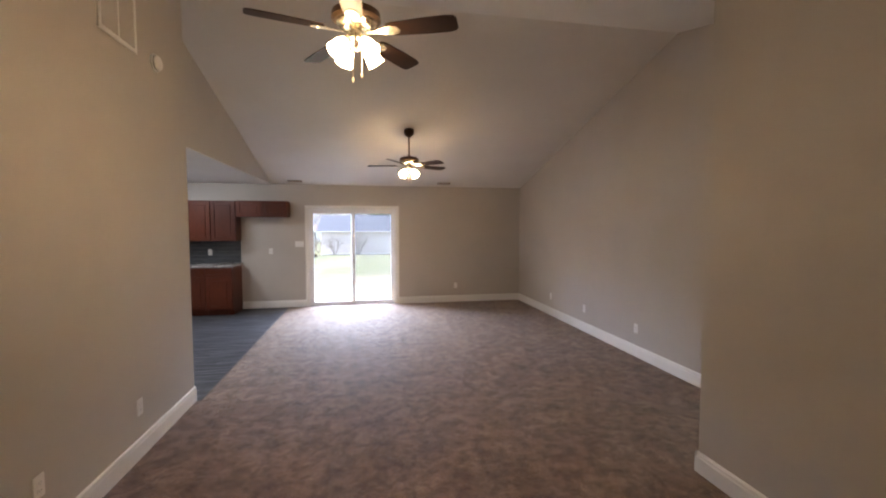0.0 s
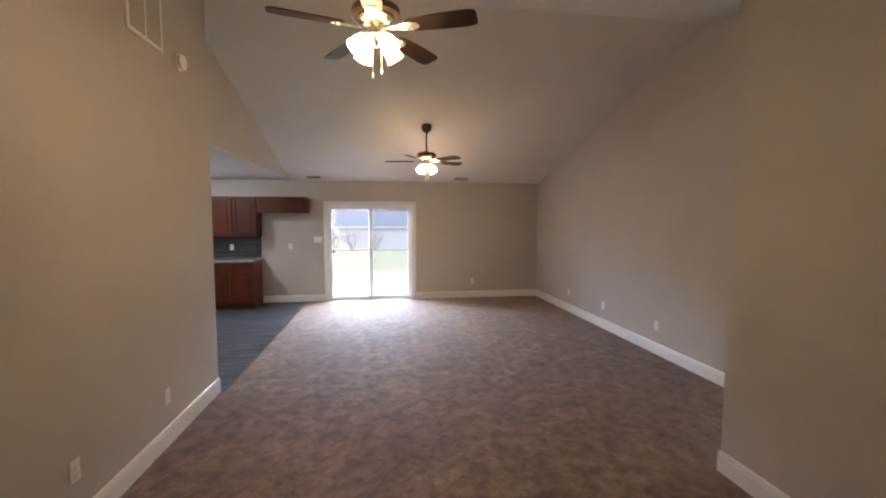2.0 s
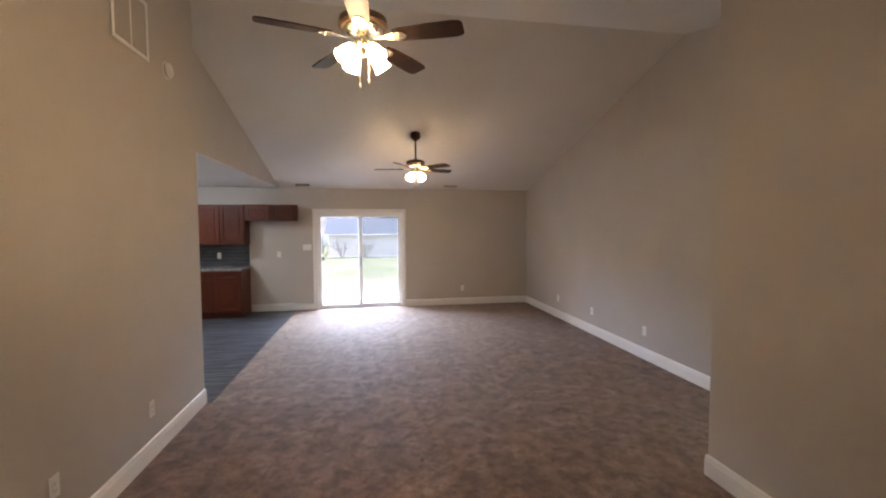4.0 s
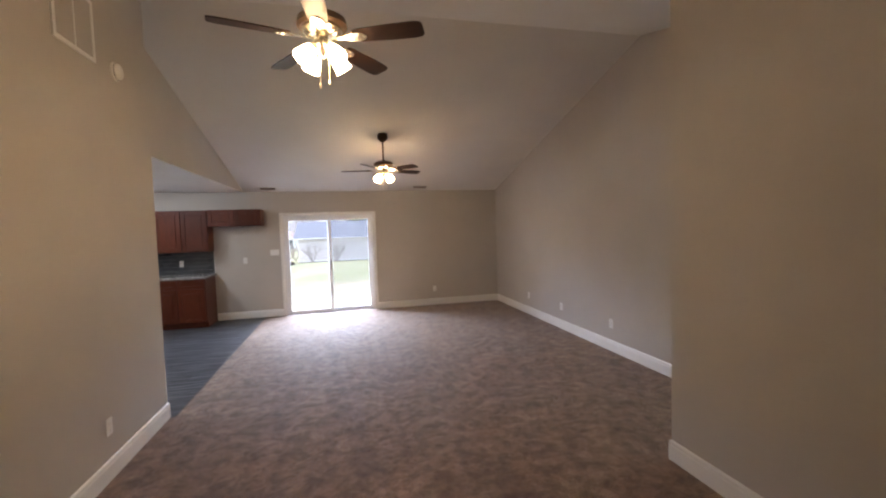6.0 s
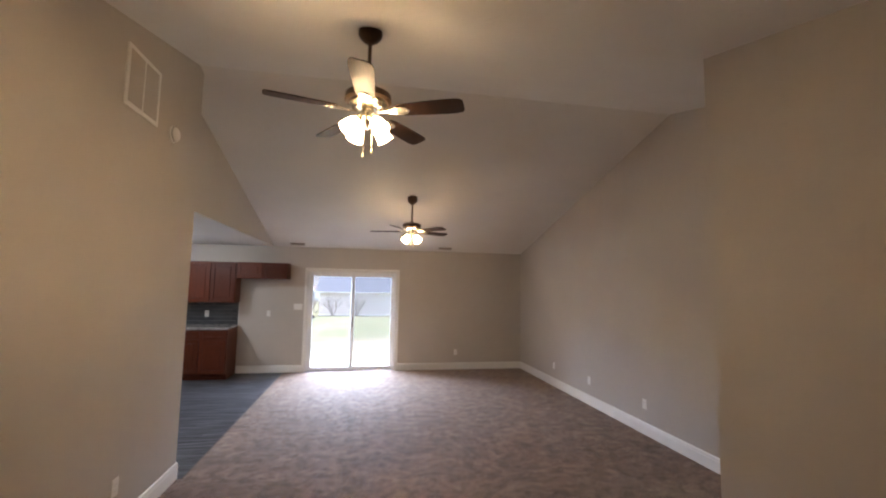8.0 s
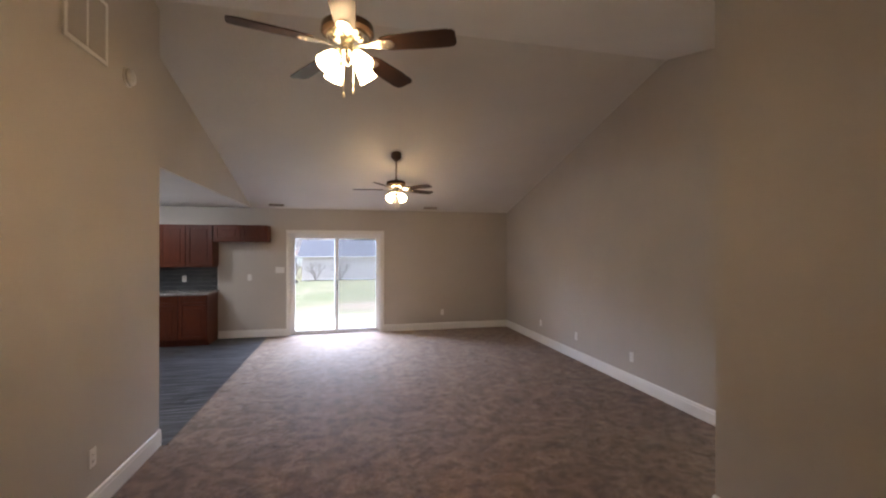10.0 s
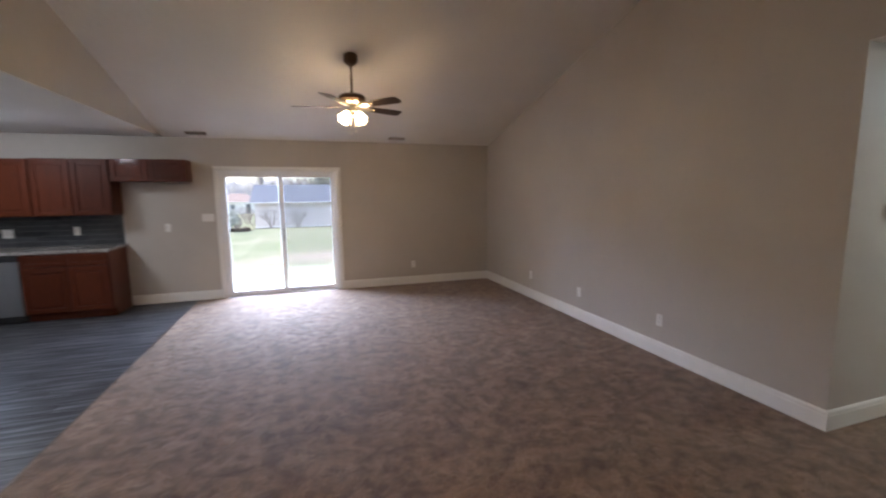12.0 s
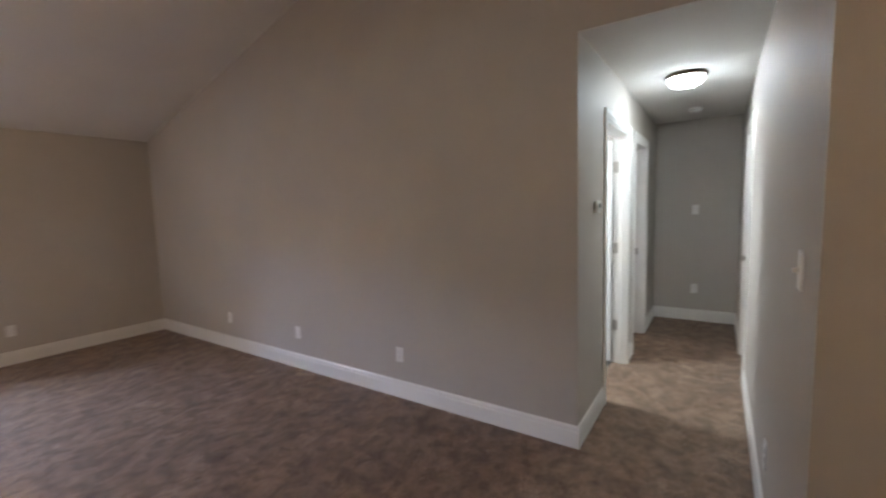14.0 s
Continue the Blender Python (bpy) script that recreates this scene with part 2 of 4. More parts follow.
# ---- walls ----
SX0, SX1, SZ = -1.361, 0.372, 1.962              # sliding door opening
KX0, KX1, KZ0, KZ1 = -5.10, -4.15, 1.10, 2.0      # kitchen window opening
bm = bmesh.new()
for x0, z0, x1, z1 in ((XW, -0.12, KX0, LOW), (KX0, -0.12, KX1, KZ0), (KX0, KZ1, KX1, LOW), (KX1, -0.12, SX0, LOW), (SX0, SZ, SX1, LOW), (SX1, -0.12, XR + T, LOW)):
    box(bm, x0, YB, z0, x1, YB + T, z1)
setting("wall_back", bm, WALL, "greige painted drywall back wall with a patio door", "wall")

bm = prism(bmesh.new(), [(YH, 0), (YB, 0), (YB, head(YB)), (YR, HIGH + 0.05), (YH, head(YH))], XR, XR + T, "x")
prism(bm, [(YN, LOW), (YH, LOW), (YH, head(YH)), (YN, head(YN))], XR, XR + T, "x")
setting("wall_right", bm, WALL, "tall greige painted wall under the sloped ceiling", "wall")

bm = prism(bmesh.new(), [(YF, 0), (YL, 0), (YL, head(YL)), (YR, HIGH + 0.05), (YF, head(YF))], XK, XL, "x")
setting("wall_entry_left", bm, WALL, "greige painted entry wall with a return grille", "wall")

bm = prism(bmesh.new(), [(YF, 0), (YN, 0), (YN, head(YN)), (YF, head(YF))], XN, XN + T, "x")
setting("wall_entry_right", bm, WALL, "greige painted entry wall beside the hallway", "wall")

bm = prism(bmesh.new(), [(YL, LOW), (YB, LOW), (YL, head(YL))], XK - T, XK, "x")
setting("wall_kitchen_header", bm, WALL, "greige triangular gable wall above the kitchen opening", "wall")

# unseen closing wall, set back to lessen light bounced into the entry
setting("wall_front", block(XK, YF - T, 0, XN + T, YF, head(YF)), WALL, "plain greige front wall", "wall")
bm = block(XW - T, YL - T, -0.12, XW, YB + T, LOW)
setting("wall_kitchen_far", bm, WALL, "plain greige kitchen side wall", "wall")
setting("wall_kitchen_near", block(XW, YL - T, 0, XK, YL, LOW), WALL, "plain greige kitchen wall", "wall")

D1, D2, D3, DH = (3.775, 4.645), (4.965, 5.695), (4.64, 5.40), 2.08   # hall doorways
hall_outline = [(XR + T, LOW), (XR + T, 0), (D1[0], 0), (D1[0], DH), (D1[1], DH), (D1[1], 0), (D2[0], 0), (D2[0], DH), (D2[1], DH), (D2[1], 0), (XE + T, 0), (XE + T, LOW)]
bm = prism(bmesh.new(), hall_outline, YH, YH + T, "y")
setting("wall_hall_left", bm, WALL, "greige hallway wall with two doorways", "wall")
hall_outline = [(XN + T, roof(YN)), (XN + T, 0), (D3[0], 0), (D3[0], DH), (D3[1], DH), (D3[1], 0), (XE + T, 0), (XE + T, LOW), (XR + T, LOW), (XR + T, roof(YN))]
bm = prism(bmesh.new(), hall_outline, YN - T, YN, "y")
setting("wall_hall_right", bm, WALL, "greige hallway wall with a doorway", "wall")
setting("wall_hall_end", block(XE, YN, 0, XE + T, YH, LOW), WALL, "greige wall at the end of the hallway", "wall")

# ceilings
bm = prism(bmesh.new(), [(YF - T, roof(YF - T)), (YR, HIGH), (YB + T, roof(YB + T)), (YB + T, roof(YB + T) + T), (YR, HIGH + T), (YF - T, roof(YF - T) + T)], XK - T, XR + T, "x")
setting("ceiling", bm, CEIL, "white knockdown-textured vaulted ceiling", "ceiling")
setting("ceiling_kitchen", box(block(XW - T, YL - T, LOW, XK - T, YB + T, LOW + T), XK - T, YL, LOW - 0.004, XK - 0.002, YB - 0.002, LOW), CEIL, "flat white textured kitchen ceiling", "ceiling")
setting("ceiling_hall", box(block(XR + T, YN - T, LOW, XE + T, YH + T, LOW + T), XR + 0.002, YN, LOW - 0.004, XR + T, YH, LOW), CEIL, "flat white textured hallway ceiling", "ceiling")

# floors
XC = -1.75
bm = prism(bmesh.new(), [(XL, YF - T), (XN + T, YF - T), (XN + T, YN - T), (XE + T, YN - T), (XE + T, YH + T), (XR + T, YH + T), (XR + T, YB), (XC, YB), (XC, YL), (XL, YL)], -0.10, 0, "z")
setting("floor", bm, CARPET, "brown mottled cut-pile carpet", "carpet")


# ---- skirting and casings ----
def skirting(x0, y0, x1, y1, nx, ny, h=0.14, name="baseboard"):
    """A moulded board along a wall; (nx, ny) points into the room."""
    shape = [(0, 0), (0.014, 0), (0.014, h * 0.72), (0.011, h * 0.78), (0.010, h * 0.90), (0.005, h * 0.97), (0, h)]
    bm = bmesh.new()
    ends = []
    for x, y in ((x0, y0), (x1, y1)):
        ends.append([bm.verts.new((x + nx * d, y + ny * d, z)) for d, z in shape])
    a, b = ends
    for i in range(len(shape)):
        j = (i + 1) % len(shape)
        bm.faces.new((a[i], a[j], b[j], b[i]))
    bm.faces.new(a[::-1])
    bm.faces.new(b)
    return setting(name, bm, TRIM, "white painted moulded baseboard", "baseboard")


CW = 0.065
B = 0.014
skirting(SX1 + CW, YB, XR, YB, 0, -1)
skirting(-2.615, YB, SX0 - CW, YB, 0, -1)
skirting(XR, YB - B, XR, YH - B, -1, 0)
skirting(XR, YH, D1[0] - CW, YH, 0, -1)
skirting(D1[1] + CW, YH, D2[0] - CW, YH, 0, -1)
skirting(D2[1] + CW, YH, XE, YH, 0, -1)
skirting(XE, YN + B, XE, YH - B, -1, 0)
skirting(D3[1] + CW, YN, XE, YN, 0, 1)
skirting(XN - B, YN, D3[0] - CW, YN, 0, 1)
skirting(XN, YF, XN, YN, -1, 0)
skirting(XL, YF, XL, YL + B, 1, 0)
skirting(XK, YL, XL, YL, 0, 1)


def casing(x0, x1, z1, y, out, label="white painted door casing"):
    """Trim round an opening in a wall that runs along x; out is -1 or 1."""
    group = thing("trim", label, "casing", kind="structure")
    def side(a, b):
        return [(a, 0.0), (a, 0.016), (a + (b - a) * 0.55, 0.019), (a + (b - a) * 0.7, 0.014), (b, 0.010), (b, 0.0)]
    for a, b in ((x0 - CW, x0), (x1 + CW, x1)):
        bm = prism(bmesh.new(), [(p, y + out * d) for p, d in side(a, b)], 0, z1, "z")
        part("side_casing", bm, TRIM, group)
    bm = prism(bmesh.new(), [(y + out * d, p) for p, d in side(z1 + CW, z1)], x0 - CW, x1 + CW, "x")
    part("head_casing", bm, TRIM, group)
    return group


casing(SX0, SX1, SZ, YB, -1, "white painted casing round the patio door")
for d in (D1, D2):
    casing(d[0], d[1], DH, YH, -1)
casing(D3[0], D3[1], DH, YN, 1)


def jamb(d, y0, y1):
    """The lining of a doorway with its stop."""
    group = thing("door_lining", "white painted door jamb with a stop strip", "door jamb", kind="structure")
    for a, s in ((d[0], 1), (d[1], -1)):
        part("jamb", block(min(a, a + s * 0.018), y0, 0, max(a, a + s * 0.018), y1, DH - 0.018, 0.001), TRIM, group)
        a += s * 0.018
        part("stop", block(min(a, a + s * 0.011), y0 + 0.03, 0, max(a, a + s * 0.011), y0 + 0.065, DH - 0.018, 0.001), TRIM, group)
    part("head_jamb", block(d[0], y0, DH - 0.018, d[1], y1, DH, 0.001), TRIM, group)
    return group


lining = jamb(D1, YH - 0.002, YH + T + 0.002)
for z in (0.36, 1.075, 1.80):
    part("hinge_leaf", block(D1[1] - 0.0205, YH + 0.075, z - 0.048, D1[1] - 0.0178, YH + T, z + 0.048), NICKEL, lining, "satin nickel hinge leaf")
jamb(D2, YH - 0.002, YH + T + 0.002)
jamb(D3, YN - T - 0.002, YN + 0.002)


# ---- patio door ----
def patio_door():
    door = thing("door_1", "white vinyl sliding patio door with two glass panels", "patio door", (SX0 + SX1) / 2, YB, 0, kind="structure")
    w = (SX1 - SX0) / 2
    f = 0.035
    for name, b in (("side_frame", (-w, 0.005, 0, -w + f, 0.115, SZ)), ("side_frame", (w - f, 0.005, 0, w, 0.115, SZ)),
                    ("head_frame", (-w + f, 0.005, SZ - f, w - f, 0.115, SZ)), ("threshold", (-w + f, 0.005, 0, w - f, 0.115, 0.025))):
        part(name, block(*b, 0.003), VINYL_WHITE if name != "threshold" else STEEL, door)
    for x0, x1, y, name in ((-w + f, 0.036, 0.02, "sliding_panel"), (-0.036, w - f, 0.065, "fixed_panel")):
        r = 0.058
        z0, z1 = 0.025, SZ - f
        bm = block(x0, y, z0, x0 + r, y + 0.04, z1, 0.004)
        box(bm, x1 - r, y, z0, x1, y + 0.04, z1, 0.004)
        box(bm, x0 + r, y, z0, x1 - r, y + 0.04, z0 + r, 0.004)
        box(bm, x0 + r, y, z1 - r, x1 - r, y + 0.04, z1, 0.004)
        panel = part(name, bm, VINYL_WHITE, door)
        g = part("pane", block(x0 + r - 0.005, y + 0.016, z0 + r - 0.005, x1 - r + 0.005, y + 0.022, z1 - r + 0.005), GLASS, panel)
        g.visible_shadow = False
        if name == "sliding_panel":
            bm = block(x1 - 0.036, y - 0.006, 0.86, x1 - 0.012, y, 1.06, 0.003)
            box(bm, x1 - 0.033, y - 0.035, 0.88, x1 - 0.018, y - 0.024, 1.04, 0.004)
            for z in (0.89, 1.02):
                box(bm, x1 - 0.03, y - 0.03, z, x1 - 0.02, y - 0.004, z + 0.015, 0.002)
            part("handle", bm, NICKEL, panel, "grey metal pull handle")
    x0, x1, z0, z1, r = -0.035, w - f, 0.028, SZ - f - 0.003, 0.03
    bm = block(x0, 0.117, z0, x0 + r, 0.135, z1, 0.003)
    box(bm, x1 - r, 0.117, z0, x1, 0.135, z1, 0.003)
    box(bm, x0 + r, 0.117, z0, x1 - r, 0.135, z0 + r, 0.003)
    box(bm, x0 + r, 0.117, z1 - r, x1 - r, 0.135, z1, 0.003)
    screen = part("screen_frame", bm, VINYL_WHITE, door, "thin white frame of the insect screen")
    g = part("insect_mesh", block(x0 + r - 0.004, 0.125, z0 + r - 0.004, x1 - r + 0.004, 0.127, z1 - r + 0.004), MESH, screen, "fine grey insect mesh")
    g.visible_shadow = False
    return door


patio_door()


# ---- ceiling fans ----
def ceiling_fan(x, y, z, first, kit, low=0.0, reach=1.0):
    fan = thing("ceiling_fan", "dark-bladed brass ceiling fan with lit frosted shades", "ceiling fan", x, y, z, group="ceiling fans in the vaulted room")
    smooth(part("canopy", lathe(bmesh.new(), [(0, 0.06), (0.074, 0.06), (0.076, 0.012 - low), (0.072, -0.004 - low), (0.055, -0.024 - low), (0.034, -0.040 - low), (0.018, -0.050 - low), (0, -0.050 - low)], 28), BRONZE, fan))
    smooth(part("downrod", lathe(bmesh.new(), [(0, -0.045), (0.012, -0.045), (0.012, -0.34), (0.028, -0.345), (0.028, -0.37), (0, -0.37)], 16), BRONZE, fan))
    smooth(part("motor_housing", lathe(bmesh.new(), [(0, -0.355), (0.05, -0.36), (0.11, -0.372), (0.142, -0.392), (0.147, -0.43), (0.13, -0.445), (0, -0.445)], 36), BRONZE, fan))
    smooth(part("motor_plate", lathe(bmesh.new(), [(0, -0.44), (0.112, -0.445), (0.118, -0.455), (0.10, -0.475), (0.06, -0.485), (0, -0.485)], 36), BRASS, fan, "polished brass plate"))
    for k in range(5):
        a = first + 72 * k
        m = pose(0, 0, -0.502, 0, 0, a)
        outline = [(0.19, -0.043), (0.23, -0.055), (0.42, -0.066), (0.555, -0.068), (0.596, -0.060), (0.61, -0.040), (0.61, 0.040), (0.596, 0.060), (0.555, 0.068), (0.42, 0.066), (0.23, 0.055), (0.19, 0.043)]
        bm = prism(bmesh.new(), outline, 0.0, 0.007, "z")
        bl = part("blade", bm, BLADE, fan, "dark walnut blade")
        bl.matrix_local = m @ pose(0, 0, 0, -12, 0, 0) @ Matrix.Diagonal((reach, reach, 1, 1))
        bm = prism(bmesh.new(), [(0.07, -0.012), (0.13, -0.010), (0.17, -0.026), (0.215, -0.040), (0.255, -0.030), (0.275, 0), (0.255, 0.030), (0.215, 0.040), (0.17, 0.026), (0.13, 0.010), (0.07, 0.012)], -0.007, -0.001, "z")
        for sx, sy in ((0.225, 0.02), (0.225, -0.02), (0.255, 0)):
            lathe(bm, [(0.006, -0.007), (0.005, -0.010), (0, -0.011)], 8, pose(sx, sy, 0))
        part("blade_arm", bm, BRASS, bl, "polished brass bracket")
    smooth(part("light_fitter", lathe(bmesh.new(), [(0, -0.48), (0.035, -0.485), (0.035, -0.51), (0.06, -0.525), (0.066, -0.55), (0.05, -0.575), (0.02, -0.59), (0.008, -0.61), (0, -0.61)], 28), BRASS, fan, "polished brass light fitter"))
    for k in range(4):
        a = kit + 90 * k
        m = pose(0, 0, -0.545, 0, 0, a) @ pose(0.056, 0, 0, 0, 139, 0)
        hold = part("shade_holder", lathe(bmesh.new(), [(0, -0.01), (0.015, -0.01), (0.015, 0.02), (0.029, 0.032), (0.031, 0.045), (0, 0.045)], 16), BRASS, fan)
        hold.matrix_local = m
        sh = part("shade", lathe(bmesh.new(), [(0.024, 0.036), (0.033, 0.05), (0.041, 0.072), (0.046, 0.10), (0.048, 0.12), (0.054, 0.136), (0.051, 0.136), (0.045, 0.12), (0.042, 0.10), (0.037, 0.072), (0.029, 0.05)], 22), SHADE, hold, "lit frosted white glass bell shade")
        smooth(sh, 60)
        smooth(part("bulb", lathe(bmesh.new(), [(0.012, 0.045), (0.014, 0.06), (0.026, 0.078), (0.030, 0.092), (0.024, 0.108), (0.010, 0.118), (0, 0.120)], 14), BULB, hold, "glowing bulb"), 80)
    for dx, dy, ln in ((-0.022, -0.03, 0.185), (0.03, -0.022, 0.155)):
        ch = part("pull_chain", tube(bmesh.new(), [(dx, dy, -0.575), (dx, dy, -0.60 - ln)], 0.0022, 6), CHAIN, fan)
        part("fob", lathe(bmesh.new(), [(0, 0.02), (0.004, 0.017), (0.007, 0.004), (0.006, -0.010), (0, -0.016)], 10, pose(dx, dy, -0.605 - ln)), CHAIN, ch)
    return fan


ceiling_fan(-0.275, 3.57, roof(3.57) - 0.038, -94, 35)
ceiling_fan(0.42, 7.31, roof(7.31) - 0.03, 239, 40, 0.03, 1.04)


def dome_light(x, y, z, glow, group="flush ceiling lights", size=1.0):
    lamp = thing("ceiling_light", "flush dome ceiling light, lit, with a bronze rim", "ceiling light", x, y, z, group=group)
    smooth(part("base", lathe(bmesh.new(), [(0, 0), (0.138, 0), (0.145, -0.010), (0.140, -0.028), (0.132, -0.030), (0.127, -0.025), (0, -0.025)], 36), BRONZE, lamp, "dark bronze rim"))
    smooth(part("dome", lathe(bmesh.new(), [(0.127, -0.025), (0.124, -0.044), (0.108, -0.068), (0.075, -0.086), (0.036, -0.095), (0, -0.097)], 36), glow, lamp, "lit frosted glass dome"), 70)
    smooth(part("finial", lathe(bmesh.new(), [(0.008, -0.095), (0.008, -0.103), (0, -0.108)], 12), BRONZE, lamp))
    lamp.scale = (size, size, size)
    return lamp


dome_light(4.40, 3.745, LOW, DOME)
dome_light(-3.54, 8.04, LOW, DOME_KITCHEN, size=1.2)
dome_light(-3.66, 5.55, LOW, DOME_KITCHEN, size=1.2)


# ---- rooms beyond the hall doorways ----
YT = 6.4
XP = 4.80
setting("wall_bath_back", block(XR + T, YT, 0, XE + T, YT + T, LOW), WALL, "plain greige wall behind the hall rooms", "wall")
setting("wall_bath_partition", block(XP - 0.05, YH + T, 0, XP + 0.05, YT, LOW), WALL, "plain greige partition wall", "wall")
setting("wall_bath_end", block(XE, YH + T, 0, XE + T, YT, LOW), WALL, "plain greige side wall", "wall")
setting("ceiling_bath", block(XR + T, YH + T, LOW, XE + T, YT + T, LOW + T), CEIL, "flat white textured ceiling", "ceiling")
setting("floor_bedroom", block(XP, YH + T, -0.10, XE + T, YT, 0), CARPET, "brown cut-pile carpet beyond the doorway", "carpet")


# ---- plank floors ----
def plank_mat():
    m, n, l, b = material("grey_vinyl_plank", 0.42, 0, 0.4)
    info = n.new("ShaderNodeObjectInfo")
    tc = n.new("ShaderNodeTexCoord")
    off = n.new("ShaderNodeVectorMath")
    off.operation = "MULTIPLY_ADD"
    l.new(info.outputs["Random"], off.inputs[0])
    off.inputs[1].default_value = (31, 17, 0)
    l.new(tc.outputs["Object"], off.inputs[2])
    mp = n.new("ShaderNodeMapping")
    mp.inputs["Scale"].default_value = (1.0, 14, 1)
    l.new(off.outputs[0], mp.inputs["Vector"])
    g = noise_tex(n, l, mp.outputs["Vector"], 1.6, 5, 0.6)
    fine = noise_tex(n, l, mp.outputs["Vector"], 9, 3, 0.6)
    c = ramp(n, l, g, [(0.40, (0.014, 0.015, 0.017)), (0.5, (0.045, 0.048, 0.054)), (0.60, (0.115, 0.120, 0.130))])
    c = blend(n, l, c, ramp(n, l, fine, [(0.35, (0.8, 0.8, 0.8)), (0.65, (1.15, 1.15, 1.15))]), 0.8, "MULTIPLY")
    c = blend(n, l, c, ramp(n, l, info.outputs["Random"], [(0, (0.75, 0.75, 0.75)), (1, (1.2, 1.2, 1.2))]), 1.0, "MULTIPLY")
    l.new(c, b.inputs["Base Color"])
    bump(n, l, b, g, 0.12, 0.001)
    return m


PLANK = plank_mat()


def planks(base, x0, y0, x1, y1, top, width=0.152, length=1.22):
    """Rows of boards laid along x, with staggered ends, under a floor."""
    rng = random.Random(5)
    y = y0
    while y < y1 - 0.01:
        ye = min(y + width, y1)
        x = x0 - rng.uniform(0.1, length - 0.1)
        while x < x1 - 0.01:
            a, b = max(x, x0), min(x + length, x1)
            if b - a > 0.02:
                bm = bmesh.new()
                g, e = 0.0012, 0.003
                low = [bm.verts.new((px, py, top - 0.006)) for px, py in ((a + g, y + g), (b - g, y + g), (b - g, ye - g), (a + g, ye - g))]
                mid = [bm.verts.new((px, py, top - 0.001)) for px, py in ((a + g, y + g), (b - g, y + g), (b - g, ye - g), (a + g, ye - g))]
                up = [bm.verts.new((px, py, top)) for px, py in ((a + e, y + e), (b - e, y + e), (b - e, ye - e), (a + e, ye - e))]
                for lo, hi in ((low, mid), (mid, up)):
                    for i in range(4):
                        j = (i + 1) % 4
                        bm.faces.new((lo[i], lo[j], hi[j], hi[i]))
                bm.faces.new(up)
                part("plank", bm, PLANK, base)
            x += length
        y = ye


SUBFLOOR = plain("dark_underlay", (0.02, 0.02, 0.022), 0.9)
kitchen_floor = setting("floor_kitchen", block(XW - T, YL - T, -0.10, XC, YB, -0.012), SUBFLOOR, "dark grey wood-look vinyl plank floor", "floor")
bath_floor = setting("floor_bath", block(XR + T, YH + T, -0.10, XP, YT, -0.012), SUBFLOOR, "grey wood-look vinyl plank bathroom floor", "floor")
setting("trim_carpet_edge", block(XC - 0.016, YL + 0.02, -0.010, XC, YB - 0.016, -0.001, 0.002), BRONZE, "thin dark strip between carpet and planks", "trim")


# ---- doors of the hall ----
def door_leaf(x, y, turn, w, h, label, knob_side=1):
    """A white six-panel door hinged at its base point, lying along local +x."""
    door = thing("door", label, "door", x, y, 0.012, turn)
    leaf = part("leaf", block(0.003, -0.0175, 0, w, 0.0175, h, 0.002), DOOR_WHITE, door)
    pw = (w - 0.11 * 3) / 2
    for i in range(2):
        for z0, z1 in ((0.22, 0.82), (0.98, 1.56), (1.68, 1.90)):
            x0 = 0.11 + i * (pw + 0.11)
            for s in (-1, 1):
                bm = bmesh.new()
                ya, yb = s * 0.0176, s * 0.0215
                box(bm, x0, min(ya, yb), z0, x0 + pw, max(ya, yb), z0 + 0.014)
                box(bm, x0, min(ya, yb), z1 - 0.014, x0 + pw, max(ya, yb), z1)
                box(bm, x0, min(ya, yb), z0 + 0.014, x0 + 0.014, max(ya, yb), z1 - 0.014)
                box(bm, x0 + pw - 0.014, min(ya, yb), z0 + 0.014, x0 + pw, max(ya, yb), z1 - 0.014)
                box(bm, x0 + 0.04, min(ya, yb), z0 + 0.04, x0 + pw - 0.04, max(ya, yb), z1 - 0.04, 0.0015)
                part("panel", bm, DOOR_WHITE, leaf)
    for s in (-1, 1):
        k = part("knob", lathe(bmesh.new(), [(0, 0), (0.032, 0), (0.032, 0.006), (0.012, 0.01), (0.012, 0.035), (0.026, 0.045), (0.028, 0.06), (0.018, 0.068), (0, 0.07)], 20), NICKEL, door, "satin nickel knob")
        k.matrix_local = pose(w - 0.06, s * 0.0176, 0.93, -90 * s, 0, 0)
    for z in (0.348, 1.063, 1.788):
        bm = block(-0.008, -0.0195, z - 0.045, 0.03, -0.0178, z + 0.045)
        lathe(bm, [(0.006, -0.045), (0.006, 0.045)], 10, pose(-0.004, -0.022, z))
        part("hinge", bm, NICKEL, door, "satin nickel hinge")
    return door


door_leaf(D1[1] - 0.030, YH + T + 0.006, 92, 0.825, 2.02, "white panelled bathroom door, standing open")
door_leaf(D2[0] + 0.022, YH + T + 0.022, 84, 0.685, 2.02, "white panelled bedroom door, standing open")
door_leaf(D3[0] + 0.022, YN - 0.06, 0, 0.705, 2.02, "white panelled door, closed, off the hallway")
strike = tagged(part("strike_plate", block(D2[1] - 0.0195, YH + 0.062, 0.90, D2[1] - 0.0178, YH + 0.10, 0.97, 0.0005), NICKEL), "small satin nickel strike plate on the jamb", "strike plate")
# bathroom fixture is unseen, assumed from the brightly lit open door
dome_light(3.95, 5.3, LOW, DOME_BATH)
# unseen lamp added to warm the doorway's jamb; no fixture is known
dome_light(5.7, 5.5, LOW, DOME_FILL)


